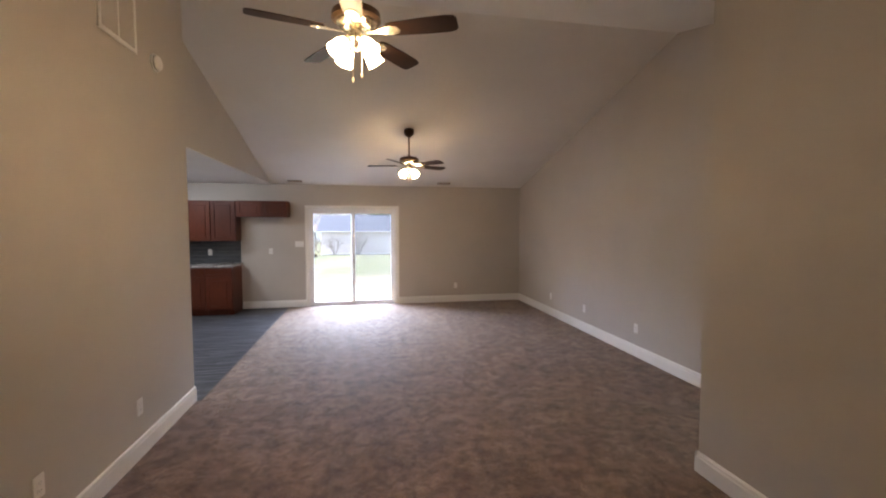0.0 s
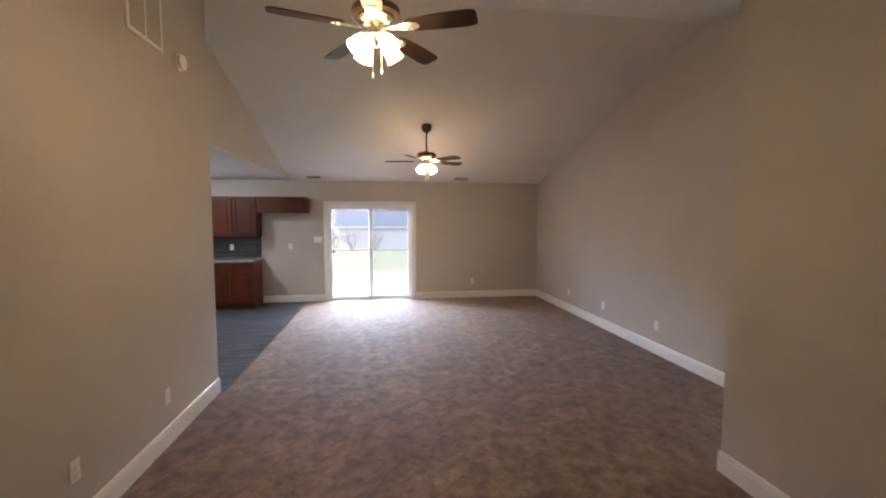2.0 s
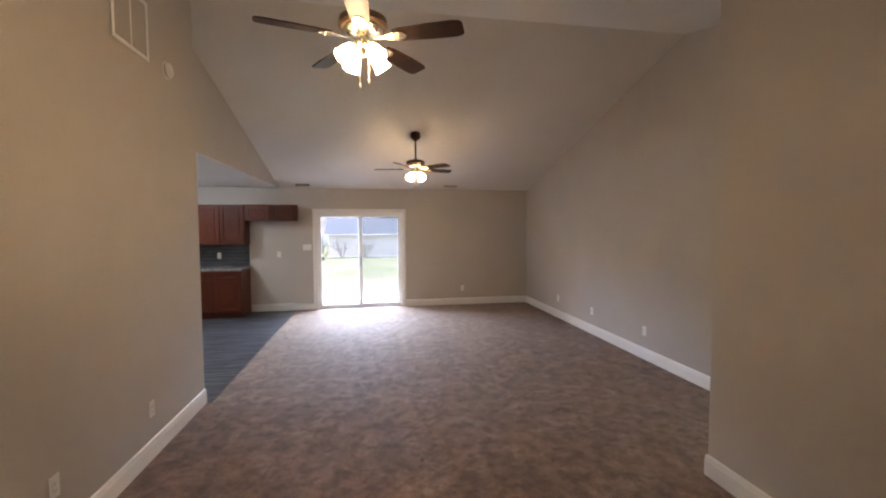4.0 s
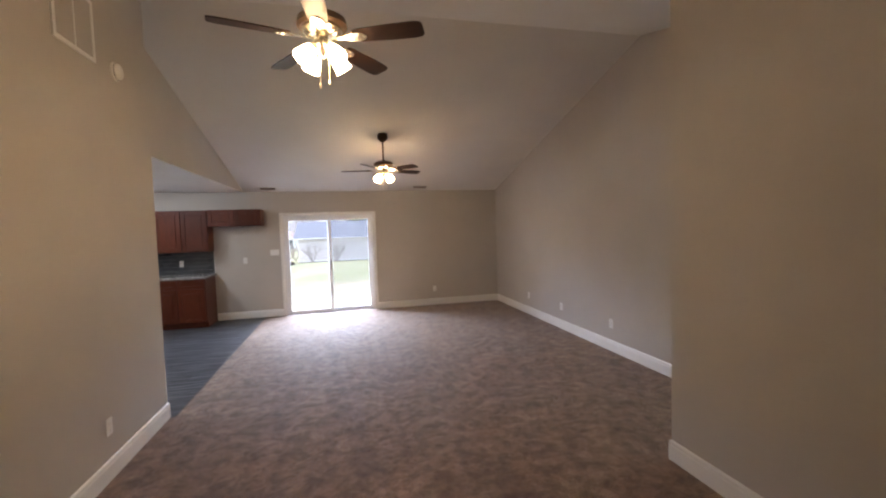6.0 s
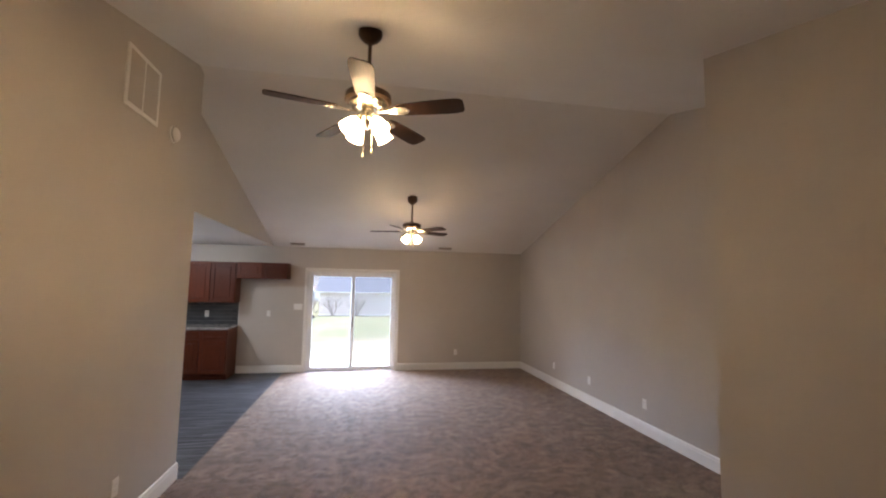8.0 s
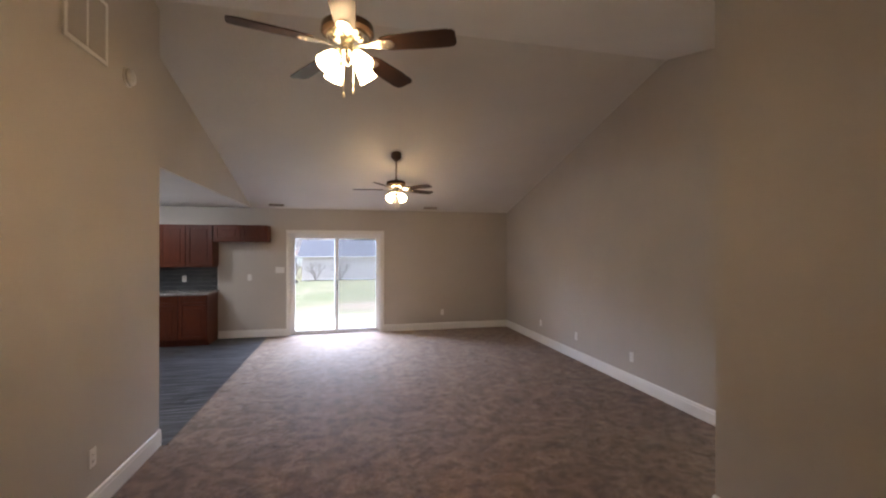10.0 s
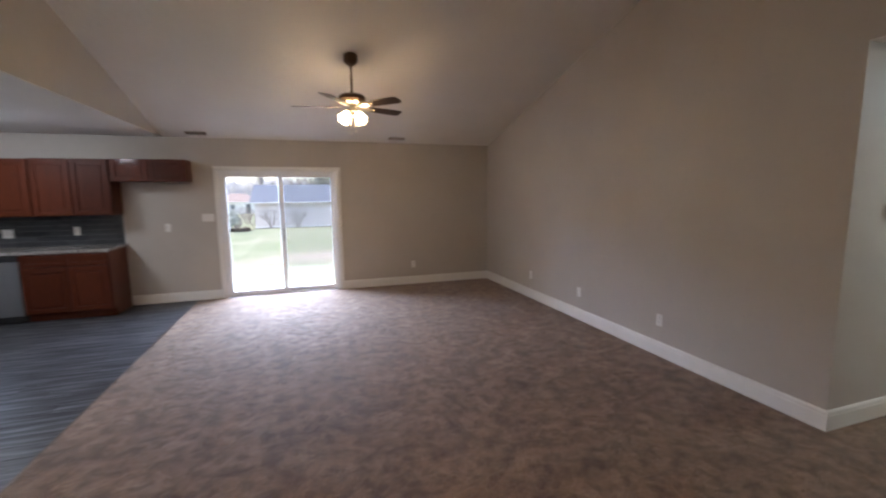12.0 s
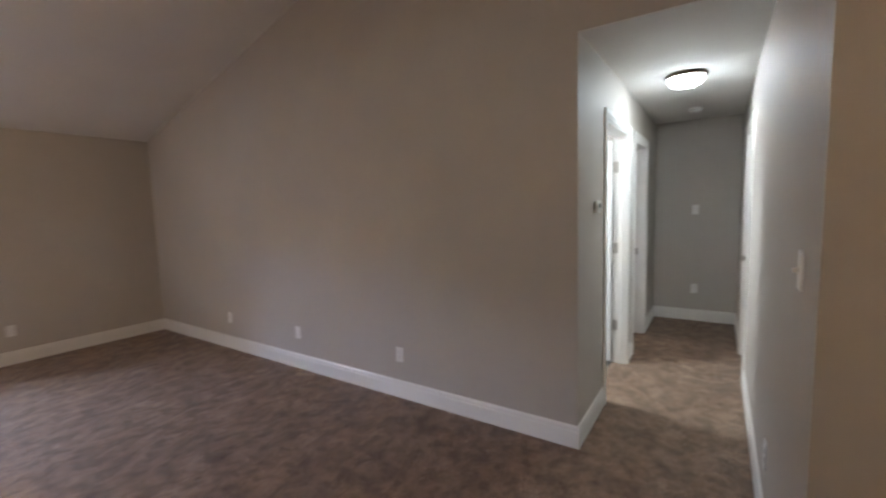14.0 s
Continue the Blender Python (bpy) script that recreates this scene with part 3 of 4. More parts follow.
# ---- wall plates ----
def outlet(x, y, z, turn, label="white duplex outlet with a cover plate"):
    o = thing("wall_outlet", label, "outlet", x, y, z, turn, group="wall outlets")
    part("plate", block(-0.035, -0.006, -0.0575, 0.035, 0, 0.0575, 0.002), PLATE, o)
    for dz in (-0.02, 0.02):
        r = part("receptacle", block(-0.0165, -0.009, dz - 0.014, 0.0165, -0.006, dz + 0.014, 0.001), PLATE, o)
        bm = block(-0.0075, -0.0093, dz - 0.004, -0.0055, -0.0089, dz + 0.006)
        box(bm, 0.0055, -0.0093, dz - 0.003, 0.0075, -0.0089, dz + 0.006)
        box(bm, -0.002, -0.0093, dz - 0.011, 0.002, -0.0089, dz - 0.007)
        part("slot", bm, SLOT, r)
    part("screw", lathe(bmesh.new(), [(0.003, 0), (0.002, 0.001), (0, 0.001)], 8, pose(0, -0.006, 0, 90)), PLATE, o)
    return o


def light_switch(x, y, z, turn, gangs=1, label="white toggle switch plate"):
    o = thing("light_switch", label, "switch", x, y, z, turn, group="switch plates")
    w = 0.035 + 0.023 * (gangs - 1)
    part("plate", block(-w, -0.006, -0.0575, w, 0, 0.0575, 0.002), PLATE, o)
    for k in range(gangs):
        dx = 0.046 * (k - (gangs - 1) / 2)
        t = part("toggle", block(-0.005, -0.016, -0.004, 0.005, 0, 0.010, 0.002), PLATE, o)
        t.matrix_local = pose(dx, -0.005, 0, 20, 0, 0)
        part("collar", block(dx - 0.007, -0.0075, -0.014, dx + 0.007, -0.006, 0.014, 0.0005), PLATE, o)
    return o


for y in (7.996, 6.82, 5.568):
    outlet(XR, y, 0.35, -90)
outlet(1.638, YB, 0.351, 0)
outlet(XL, 4.177, 0.356, 90)
outlet(XL, 3.255, 0.362, 90)
outlet(-2.079, YB, 1.125, 0, "white outlet plate on the bare wall beside cabinets")
light_switch(-1.54, YB, 1.26, 0, 3, "white triple switch plate beside the patio door")
outlet(XE, 3.738, 0.40, -90)
light_switch(XE, 3.745, 1.37, -90, 1, "white switch plate on the hallway end wall")
light_switch(2.18, YN, 1.28, 180, 1, "white switch plate in the hallway")
outlet(2.85, YN, 0.36, 180)


# ---- vents and detectors ----
def return_grille():
    g = thing("return_grille", "white metal return-air grille high on the wall", "air grille", XL, 4.105, 3.04, 90)
    w, h = 0.215, 0.205
    bm = bmesh.new()
    for b in ((-w, -0.012, -h, -w + 0.028, 0, h), (w - 0.028, -0.012, -h, w, 0, h), (-w + 0.028, -0.012, h - 0.028, w - 0.028, 0, h), (-w + 0.028, -0.012, -h, w - 0.028, 0, -h + 0.028), (-0.008, -0.010, -h + 0.028, 0.008, 0, h - 0.028)):
        box(bm, *b, 0.002)
    part("rim", bm, TRIM, g)
    part("backing", block(-w + 0.01, -0.0035, -h + 0.01, w - 0.01, -0.001, h - 0.01), WALL, g)
    n = 22
    for k in range(n):
        z = -h + 0.034 + (2 * h - 0.068) * k / (n - 1)
        for x0, x1 in ((-w + 0.028, -0.008), (0.008, w - 0.028)):
            s = part("slat", block(x0, -0.0008, -0.008, x1, 0.0008, 0.008), WALL, g)
            s.matrix_local = pose(0, -0.007, z, 40, 0, 0)
    return g


return_grille()


def round_detector(name, label, m):
    d = thing(name, label, "smoke detector", group="round detectors")
    d.matrix_world = m
    smooth(part("base", lathe(bmesh.new(), [(0, 0), (0.068, 0), (0.068, 0.010), (0.060, 0.014), (0, 0.014)], 28), PLATE, d))
    smooth(part("cover", lathe(bmesh.new(), [(0.058, 0.013), (0.058, 0.028), (0.048, 0.038), (0.02, 0.041), (0, 0.041)], 28), PLATE, d))
    # thin dark ring round the foot of the cover
    smooth(part("cover_ring", lathe(bmesh.new(), [(0.0585, 0.0165), (0.0605, 0.0165), (0.0605, 0.019), (0.0585, 0.019)], 28), SLOT, d, "dark ring round the cover"))
    part("test_button", lathe(bmesh.new(), [(0.010, 0.040), (0.010, 0.043), (0, 0.0435)], 16, pose(0.02, 0.0, 0)), PLATE, d)
    return d


round_detector("smoke_detector", "round white smoke detector on the entry wall", pose(XL, 4.585, 2.876, 0, 90, 0))
round_detector("smoke_detector", "round white smoke detector on the hallway ceiling", pose(5.84, 3.745, LOW, 180, 0, 0))


REGISTER = plain("tan_register_metal", (0.36, 0.30, 0.25), 0.5, 0, 0.1)


def ceiling_register(x, y):
    tilt = math.degrees(math.atan(-FAR))
    r = thing("ceiling_register", "small tan ceiling air register", "air register", group="ceiling registers")
    r.matrix_world = pose(x, y, roof(y), tilt, 0, 0)
    bm = bmesh.new()
    for b in ((-0.135, -0.05, -0.006, 0.135, -0.038, 0), (-0.135, 0.038, -0.006, 0.135, 0.05, 0), (-0.135, -0.045, -0.006, -0.13, 0.045, 0), (0.13, -0.045, -0.006, 0.135, 0.045, 0)):
        box(bm, *b, 0.002)
    part("rim", bm, REGISTER, r)
    part("backing", block(-0.13, -0.045, -0.002, 0.13, 0.045, -0.0005), REGISTER, r)
    for k in range(7):
        s = part("slat", block(-0.13, -0.0055, -0.0006, 0.13, 0.0055, 0.0006), REGISTER, r)
        s.matrix_local = pose(0, -0.036 + 0.012 * k, -0.005, 35, 0, 0)
    return r


ceiling_register(1.35, 9.43)
ceiling_register(-1.578, 9.45)

th = thing("thermostat", "small white thermostat with a grey display", "thermostat", 3.484, YH, 1.465)
part("body", block(-0.055, -0.026, -0.04, 0.055, 0, 0.04, 0.006), PLATE, th)
part("display", block(-0.03, -0.0275, -0.012, 0.03, -0.0262, 0.022), plain("grey_display", (0.18, 0.2, 0.19), 0.2), th)
part("button", block(-0.012, -0.029, -0.03, 0.012, -0.0262, -0.02, 0.001), SLOT, th)


# ---- kitchen ----
CHERRY = wood_mat("cherry_cabinet", (0.066, 0.0135, 0.0050), (0.108, 0.0235, 0.0085), 0.42, (22, 22, 2.2), 0.12)
CABIN = plain("cabinet_shadow_gap", (0.05, 0.015, 0.01), 0.6)


def granite_mat():
    m, n, l, b = material("speckled_granite", 0.18)
    v = coords(n, l)
    a = noise_tex(n, l, v, 60, 4, 0.7)
    d = noise_tex(n, l, v, 9, 3, 0.6)
    c = ramp(n, l, a, [(0.38, (0.04, 0.037, 0.036)), (0.49, (0.24, 0.22, 0.205)), (0.62, (0.56, 0.53, 0.50))])
    c = blend(n, l, c, ramp(n, l, d, [(0.35, (0.75, 0.72, 0.7)), (0.65, (1, 1, 1))]), 1.0, "MULTIPLY")
    l.new(c, b.inputs["Base Color"])
    return m


GRANITE = granite_mat()


def panel_door(x0, z0, x1, z1, y):
    """A framed cabinet front with a raised middle panel, facing -y."""
    bm = bmesh.new()
    s = min(0.058, (z1 - z0) * 0.28)
    for b in ((x0, z0, x0 + s, z1), (x1 - s, z0, x1, z1), (x0 + s, z0, x1 - s, z0 + s), (x0 + s, z1 - s, x1 - s, z1)):
        box(bm, b[0], y - 0.022, b[1], b[2], y, b[3], 0.004)
    box(bm, x0 + s, y - 0.008, z0 + s, x1 - s, y - 0.002, z1 - s)
    if x1 - x0 > 0.25 and z1 - z0 > 0.25:
        box(bm, x0 + s + 0.03, y - 0.018, z0 + s + 0.022, x1 - s - 0.022, y - 0.008, z1 - s - 0.022, 0.006)
    return bm


def cabinet(name, label, x0, x1, y0, z0, z1, fronts, toe=0.0):
    cab = thing(name, label, "cabinet", (x0 + x1) / 2, YB, 0, group="cherry kitchen cabinets")
    c = (x0 + x1) / 2
    bm = block(x0 - c, y0 - YB, z0 + toe, x1 - c, -0.002, z1, 0.002)
    if toe:
        box(bm, x0 - c + 0.002, y0 - YB + 0.07, z0, x1 - c, -0.004, z0 + toe)
    part("body", bm, CHERRY, cab)
    for kind, a, b, lo, hi in fronts:
        part(kind, panel_door(a - c, lo, b - c, hi, y0 - YB - 0.001), CHERRY, cab)
    return cab


g = 0.004
cabinet("wall_cabinet", "cherry wood single-door wall cabinet beside the window", -4.03, -3.482, 9.29, 1.34, 2.08, [("door", -4.02, -3.492, 1.35, 2.07)])
cabinet("wall_cabinet", "cherry wood double-door wall cabinet over the counter", -3.478, -2.612, 9.30, 1.34, 2.09, [("door", -3.465, -3.053, 1.35, 2.08), ("door", -3.037, -2.625, 1.35, 2.08)])
cabinet("wall_cabinet", "short cherry wall cabinet above the empty refrigerator space", -2.608, -1.705, 9.30, 1.79, 2.095, [("door", -2.595, -2.164, 1.80, 2.085), ("door", -2.148, -1.718, 1.80, 2.085)])
FB = 9.02
cabinet("base_cabinet", "cherry wood base cabinet with two doors and drawers", -3.562, -2.622, FB, 0.0, 0.875,
        [("door", -3.55, -3.07, 0.115, 0.70), ("door", -3.06, -2.635, 0.115, 0.70), ("drawer", -3.55, -3.07, 0.715, 0.86), ("drawer", -3.06, -2.635, 0.715, 0.86)], 0.10)
cabinet("base_cabinet", "cherry wood sink base cabinet under the window", -5.05, -4.148, FB, 0.0, 0.875,
        [("door", -5.04, -4.605, 0.115, 0.70), ("door", -4.595, -4.16, 0.115, 0.70), ("drawer", -5.04, -4.16, 0.715, 0.86)], 0.10)
cabinet("base_cabinet", "cherry wood base cabinet in the kitchen corner", -6.29, -5.054, FB, 0.0, 0.875,
        [("door", -6.2, -5.66, 0.115, 0.86), ("door", -5.65, -5.07, 0.115, 0.86)], 0.10)

top = tagged(part("countertop", block(-6.295, 8.985, 0.875, -2.595, YB - 0.001, 0.915, 0.006), GRANITE), "light speckled granite countertop along the cabinets", "countertop")

dw = thing("dishwasher", "stainless steel dishwasher built in under the counter", "dishwasher", -3.855, FB, 0)
part("body", block(-0.288, 0.02, 0.03, 0.288, 0.56, 0.865), SLOT, dw)
part("door", block(-0.286, -0.022, 0.10, 0.286, 0.018, 0.79, 0.006), STEEL, dw, "brushed stainless steel door")
part("control_strip", block(-0.286, -0.016, 0.795, 0.286, 0.018, 0.865, 0.004), plain("black_plastic", (0.02, 0.02, 0.022), 0.3), dw, "black control strip")
bm = tube(bmesh.new(), [(-0.14, -0.026, 0.775), (-0.11, -0.05, 0.765), (0, -0.056, 0.757), (0.11, -0.05, 0.765), (0.14, -0.026, 0.775)], 0.009, 10)
smooth(part("handle", bm, STEEL, dw, "curved steel handle"))
part("toe_panel", block(-0.29, 0.05, 0.0, 0.29, 0.07, 0.10), SLOT, dw)

fc = thing("faucet", "chrome kitchen faucet on the countertop", "faucet", -4.62, 9.50, 0.915)
CHROME = plain("chrome", (0.7, 0.7, 0.71), 0.1, 1.0, 0.02)
smooth(part("base", lathe(bmesh.new(), [(0, 0), (0.028, 0), (0.028, 0.012), (0.018, 0.03), (0.016, 0.06), (0, 0.06)], 20), CHROME, fc))
smooth(part("spout", tube(bmesh.new(), [(0, 0, 0.05), (0, -0.01, 0.12), (0, -0.05, 0.165), (0, -0.12, 0.17), (0, -0.17, 0.15), (0, -0.18, 0.125)], 0.011, 12), CHROME, fc))
smooth(part("lever", tube(bmesh.new(), [(0.016, 0, 0.045), (0.05, 0, 0.07), (0.09, 0.0, 0.085)], [0.008, 0.006, 0.005], 10), CHROME, fc))


def tile_mat():
    m, n, l, b = material("dark_glazed_tile", 0.22, 0, 0.5)
    info = n.new("ShaderNodeObjectInfo")
    v = coords(n, l, (4, 4, 30))
    g1 = noise_tex(n, l, v, 2, 4)
    c = ramp(n, l, g1, [(0.3, (0.030, 0.032, 0.035)), (0.7, (0.058, 0.061, 0.065))])
    c = blend(n, l, c, ramp(n, l, info.outputs["Random"], [(0, (0.7, 0.7, 0.7)), (1, (1.35, 1.35, 1.35))]), 1.0, "MULTIPLY")
    l.new(c, b.inputs["Base Color"])
    return m


TILE = tile_mat()
GROUT = plain("grey_grout", (0.13, 0.13, 0.135), 0.9, 0, 0.1, 30)
splash = thing("backsplash", "dark grey glazed tile backsplash with pale grout", "backsplash", 0, YB, 0, kind="structure")
bm = block(-4.09, -0.005, 0.915, -2.622, -0.001, 1.345)
box(bm, -6.29, -0.005, 0.915, -4.09, -0.001, 1.04)
part("grout", bm, GROUT, splash)
part("edge_trim", block(-2.6215, -0.012, 0.916, -2.614, -0.001, 1.338, 0.002), TRIM, splash, "white edge trim")
rng = random.Random(9)
for r in range(6):
    z0, z1 = 0.918 + 0.071 * r, 0.918 + 0.071 * r + 0.0675
    left = -6.285 if r == 0 else -4.088
    x = left - (0.15 if r % 2 else 0.0)
    while x < -2.63:
        a, b = max(x, left), min(x + 0.297, -2.624)
        if b - a > 0.02:
            d = rng.uniform(0, 0.0008)
            part("tile", block(a, -0.0105 - d, z0, b, -0.004, z1, 0.0012), TILE, splash)
        x += 0.30
light_switch(-3.94, YB - 0.011, 1.105, 0, 2, "white double switch plate on the tiled backsplash")
outlet(-3.177, YB - 0.011, 1.118, 0, "white outlet on the dark tiled backsplash")


def kitchen_window():
    w = thing("window_1", "white vinyl single-hung kitchen window with a sill", "window", (KX0 + KX1) / 2, YB, 0, kind="structure")
    h = (KX1 - KX0) / 2
    bm = bmesh.new()
    for b in ((-h, KZ0, -h + 0.04, KZ1), (h - 0.04, KZ0, h, KZ1), (-h + 0.04, KZ0, h - 0.04, KZ0 + 0.04), (-h + 0.04, KZ1 - 0.04, h - 0.04, KZ1)):
        box(bm, b[0], 0.045, b[1], b[2], 0.115, b[3], 0.003)
    part("window_frame", bm, VINYL_WHITE, w)
    mid = (KZ0 + KZ1) / 2
    for name, z0, z1, y in (("lower_sash", KZ0 + 0.04, mid + 0.02, 0.05), ("upper_sash", mid - 0.02, KZ1 - 0.04, 0.085)):
        bm = bmesh.new()
        x0, x1, s = -h + 0.04, h - 0.04, 0.036
        for b in ((x0, z0, x0 + s, z1), (x1 - s, z0, x1, z1), (x0 + s, z0, x1 - s, z0 + s), (x0 + s, z1 - s, x1 - s, z1)):
            box(bm, b[0], y, b[1], b[2], y + 0.03, b[3], 0.003)
        sash = part(name, bm, VINYL_WHITE, w)
        p = part("pane", block(x0 + s - 0.004, y + 0.012, z0 + s - 0.004, x1 - s + 0.004, y + 0.017, z1 - s + 0.004), GLASS, sash)
        p.visible_shadow = False
    part("window_sill", block(-h - 0.07, -0.05, KZ0 - 0.022, h + 0.07, 0.045, KZ0, 0.005), TRIM, w)
    part("apron", block(-h - 0.05, -0.014, KZ0 - 0.08, h + 0.05, -0.001, KZ0 - 0.022, 0.003), TRIM, w)
    return w


kitchen_window()


# ---- outdoors ----
def grass_mat():
    m, n, l, b = material("winter_lawn", 0.95, 0, 0.1)
    v = coords(n, l)
    big = noise_tex(n, l, v, 0.5, 5)
    small = noise_tex(n, l, v, 9, 5, 0.7)
    c = ramp(n, l, big, [(0.36, (0.235, 0.265, 0.165)), (0.52, (0.27, 0.29, 0.19)), (0.68, (0.325, 0.32, 0.235))])
    # left patch pales lawn that looks blown out; right patch is bare tan soil
    for x, y, turn, rx, ry in ((-9.4, 13.4, -6, 7.8, 4.8), (4.6, 17.2, 12, 6.2, 2.6)):
        mp = n.new("ShaderNodeMapping")
        mp.vector_type = "TEXTURE"
        mp.inputs["Location"].default_value = (x, y, 0)
        mp.inputs["Rotation"].default_value = (0, 0, radians(turn))
        mp.inputs["Scale"].default_value = (rx, ry, 40.0)
        l.new(v, mp.inputs["Vector"])
        dist = n.new("ShaderNodeVectorMath")
        dist.operation = "LENGTH"
        l.new(mp.outputs["Vector"], dist.inputs[0])
        edge = n.new("ShaderNodeMath")
        edge.operation = "MULTIPLY_ADD"
        l.new(big, edge.inputs[0])
        edge.inputs[1].default_value = 0.9
        l.new(dist.outputs["Value"], edge.inputs[2])
        half = n.new("ShaderNodeMath")
        half.operation = "MULTIPLY"
        l.new(edge.outputs[0], half.inputs[0])
        half.inputs[1].default_value = 0.6
        thin = ramp(n, l, half.outputs[0], [(0.68, (1, 1, 1)), (1.0, (0, 0, 0))])
        c = blend(n, l, c, (0.42, 0.37, 0.305), thin)
    c = blend(n, l, c, ramp(n, l, small, [(0.3, (0.8, 0.8, 0.8)), (0.7, (1.2, 1.2, 1.2))]), 0.8, "MULTIPLY")
    l.new(c, b.inputs["Base Color"])
    bump(n, l, b, small, 0.6, 0.05)
    return m


LAWN = grass_mat()


def fall(y):
    return -0.16 - 0.034 * (min(max(y, 10.0), 60.0) - 10.0) - 0.006 * (min(max(y, 60.0), 165.0) - 60.0)


bm = bmesh.new()
ys = [-400, -20, 10] + [10 + 5 * k for k in range(1, 32)] + [200, 400, 900]
xs = [-700, -120, -40, 0, 40, 120, 700]
grid = [[bm.verts.new((x, y, fall(y))) for x in xs] for y in ys]
for a, b in zip(grid, grid[1:]):
    for i in range(len(xs) - 1):
        bm.faces.new((a[i], a[i + 1], b[i + 1], b[i]))
setting("ground", bm, LAWN, "pale winter lawn falling away from the house", "lawn")

CONCRETE = plain("pale_concrete", (0.50, 0.49, 0.46), 0.85, 0, 0.1, 3, 0.3, 90)
setting("pavement", block(-3.6, YB + T, -0.25, 2.4, 10.32, -0.045, 0.01), CONCRETE, "pale concrete patio slab outside the glass door", "patio")
SIDING = plain("pale_siding", (0.60, 0.55, 0.535), 0.7, 0, 0.06, 2)
# both roof colours are lightened to hold the distance haze
SHINGLE = plain("dark_blue_grey_shingles", (0.125, 0.142, 0.175), 0.9, 0, 0.25, 5, 0.5, 40)
RED_ROOF = plain("hazed_red_shingles", (0.29, 0.225, 0.20), 0.9, 0, 0.2, 3)
HOUSE_WHITE = plain("white_siding", (0.72, 0.72, 0.70), 0.7, 0, 0.05, 2)
DARK_GLASS = plain("dark_window_glass", (0.12, 0.13, 0.14), 0.1)
BARK = plain("grey_bark", (0.24, 0.215, 0.20), 0.95, 0, 0.3, 4, 0.6, 30)
TWIG = plain("grey_twigs", (0.25, 0.22, 0.205), 0.95, 0, 0.3, 4)


def house(name, label, x0, x1, y0, y1, ground, eave, ridge, wall_mat, roof_mat, windows, hip=0.0, courses=0):
    h = thing(name, label, "house", (x0 + x1) / 2, (y0 + y1) / 2, ground)
    cx, cy = (x0 + x1) / 2, (y0 + y1) / 2
    a, b, d = x0 - cx, x1 - cx, (y1 - y0) / 2
    e, r = eave - ground, ridge - ground
    wall = part("wall", block(a, -d, -0.6, b, d, e), wall_mat, h)
    for k in range(courses):
        part("siding_course", prism(bmesh.new(), [(-d - 0.022, e * k / courses), (-d - 0.001, e * k / courses), (-d - 0.001, e * (k + 1) / courses)], a, b, "x"), wall_mat, wall)
    o = 0.45
    bm = bmesh.new()
    low = [bm.verts.new(p) for p in ((a - o, -d - o, e - 0.05), (b + o, -d - o, e - 0.05), (b + o, d + o, e - 0.05), (a - o, d + o, e - 0.05))]
    high = [bm.verts.new(p) for p in ((a - o + hip, 0, r), (b + o - hip, 0, r))]
    bm.faces.new((low[0], low[1], high[1], high[0]))
    bm.faces.new((low[2], low[3], high[0], high[1]))
    bm.faces.new((low[1], low[2], high[1]))
    bm.faces.new((low[3], low[0], high[0]))
    bm.faces.new(low[::-1])
    part("roof", bm, roof_mat, h)
    part("gutter", block(a - o, -d - o - 0.1, e - 0.10, b + o, -d - o, e - 0.02, 0.02), HOUSE_WHITE, h, "white gutter")
    for wx, wz, ww, wh in windows:
        win = part("window", block(wx - ww / 2 - 0.08, -d - 0.05, wz - 0.08, wx + ww / 2 + 0.08, -d - 0.024, wz + wh + 0.08, 0.01), HOUSE_WHITE, h)
        part("pane", block(wx - ww / 2, -d - 0.06, wz, wx + ww / 2, -d - 0.051, wz + wh), DARK_GLASS, win)
    return h


NY = 44.0
house("neighbour_house", "long low house with pale siding and dark roof", -4.65, 26.0, NY, NY + 9, fall(NY) - 0.25, fall(NY) + 2.35, fall(NY) + 4.05, SIDING, SHINGLE, [(9.5, 0.9, 1.4, 1.1)], 0, 14)
house("distant_house", "small white house with a haze-paled red roof", -18.4, -10.5, 100, 108, fall(100), fall(100) + 2.6, fall(100) + 4.4, HOUSE_WHITE, RED_ROOF, [(-2.6, 1.0, 0.9, 1.0), (-0.6, 1.0, 0.8, 1.0), (2.4, 0.1, 0.9, 2.0)], 3.0)
setting("trim_edging", block(-4.6, NY - 1.3, fall(NY) - 0.3, 26, NY - 1.15, fall(NY) + 0.22), HOUSE_WHITE, "pale edging along the neighbouring bed", "edging")

# dark line in front of the edging, built as a low strip
BED = plain("dark_bed_strip", (0.075, 0.062, 0.052), 0.95, 0, 0.3, 5, 0.8, 20)
setting("trim_bed", block(-4.7, NY - 1.75, fall(NY) - 0.3, 26, NY - 1.31, fall(NY) + 0.09), BED, "dark strip along the neighbouring bed", "soil bed")


def branch(bm, p, d, length, r, depth, rng, split=3, segs=5):
    p = Vector(p)
    q1 = p + d * length * 0.5 + Vector([rng.uniform(-1, 1) * length * 0.05 for _ in range(3)])
    q = p + d * length
    tube(bm, [p, q1, q], [r, r * 0.8, r * 0.6], segs)
    if depth == 0:
        return
    for k in range(split):
        side = Vector([rng.uniform(-1, 1) for _ in range(3)]).normalized()
        nd = (d + side * rng.uniform(0.45, 0.85) + Vector((0, 0, 0.12))).normalized()
        at = p + d * length * rng.uniform(0.55, 1.0)
        branch(bm, at, nd, length * rng.uniform(0.55, 0.8), r * 0.55, depth - 1, rng, split, 3 if depth < 3 else segs)


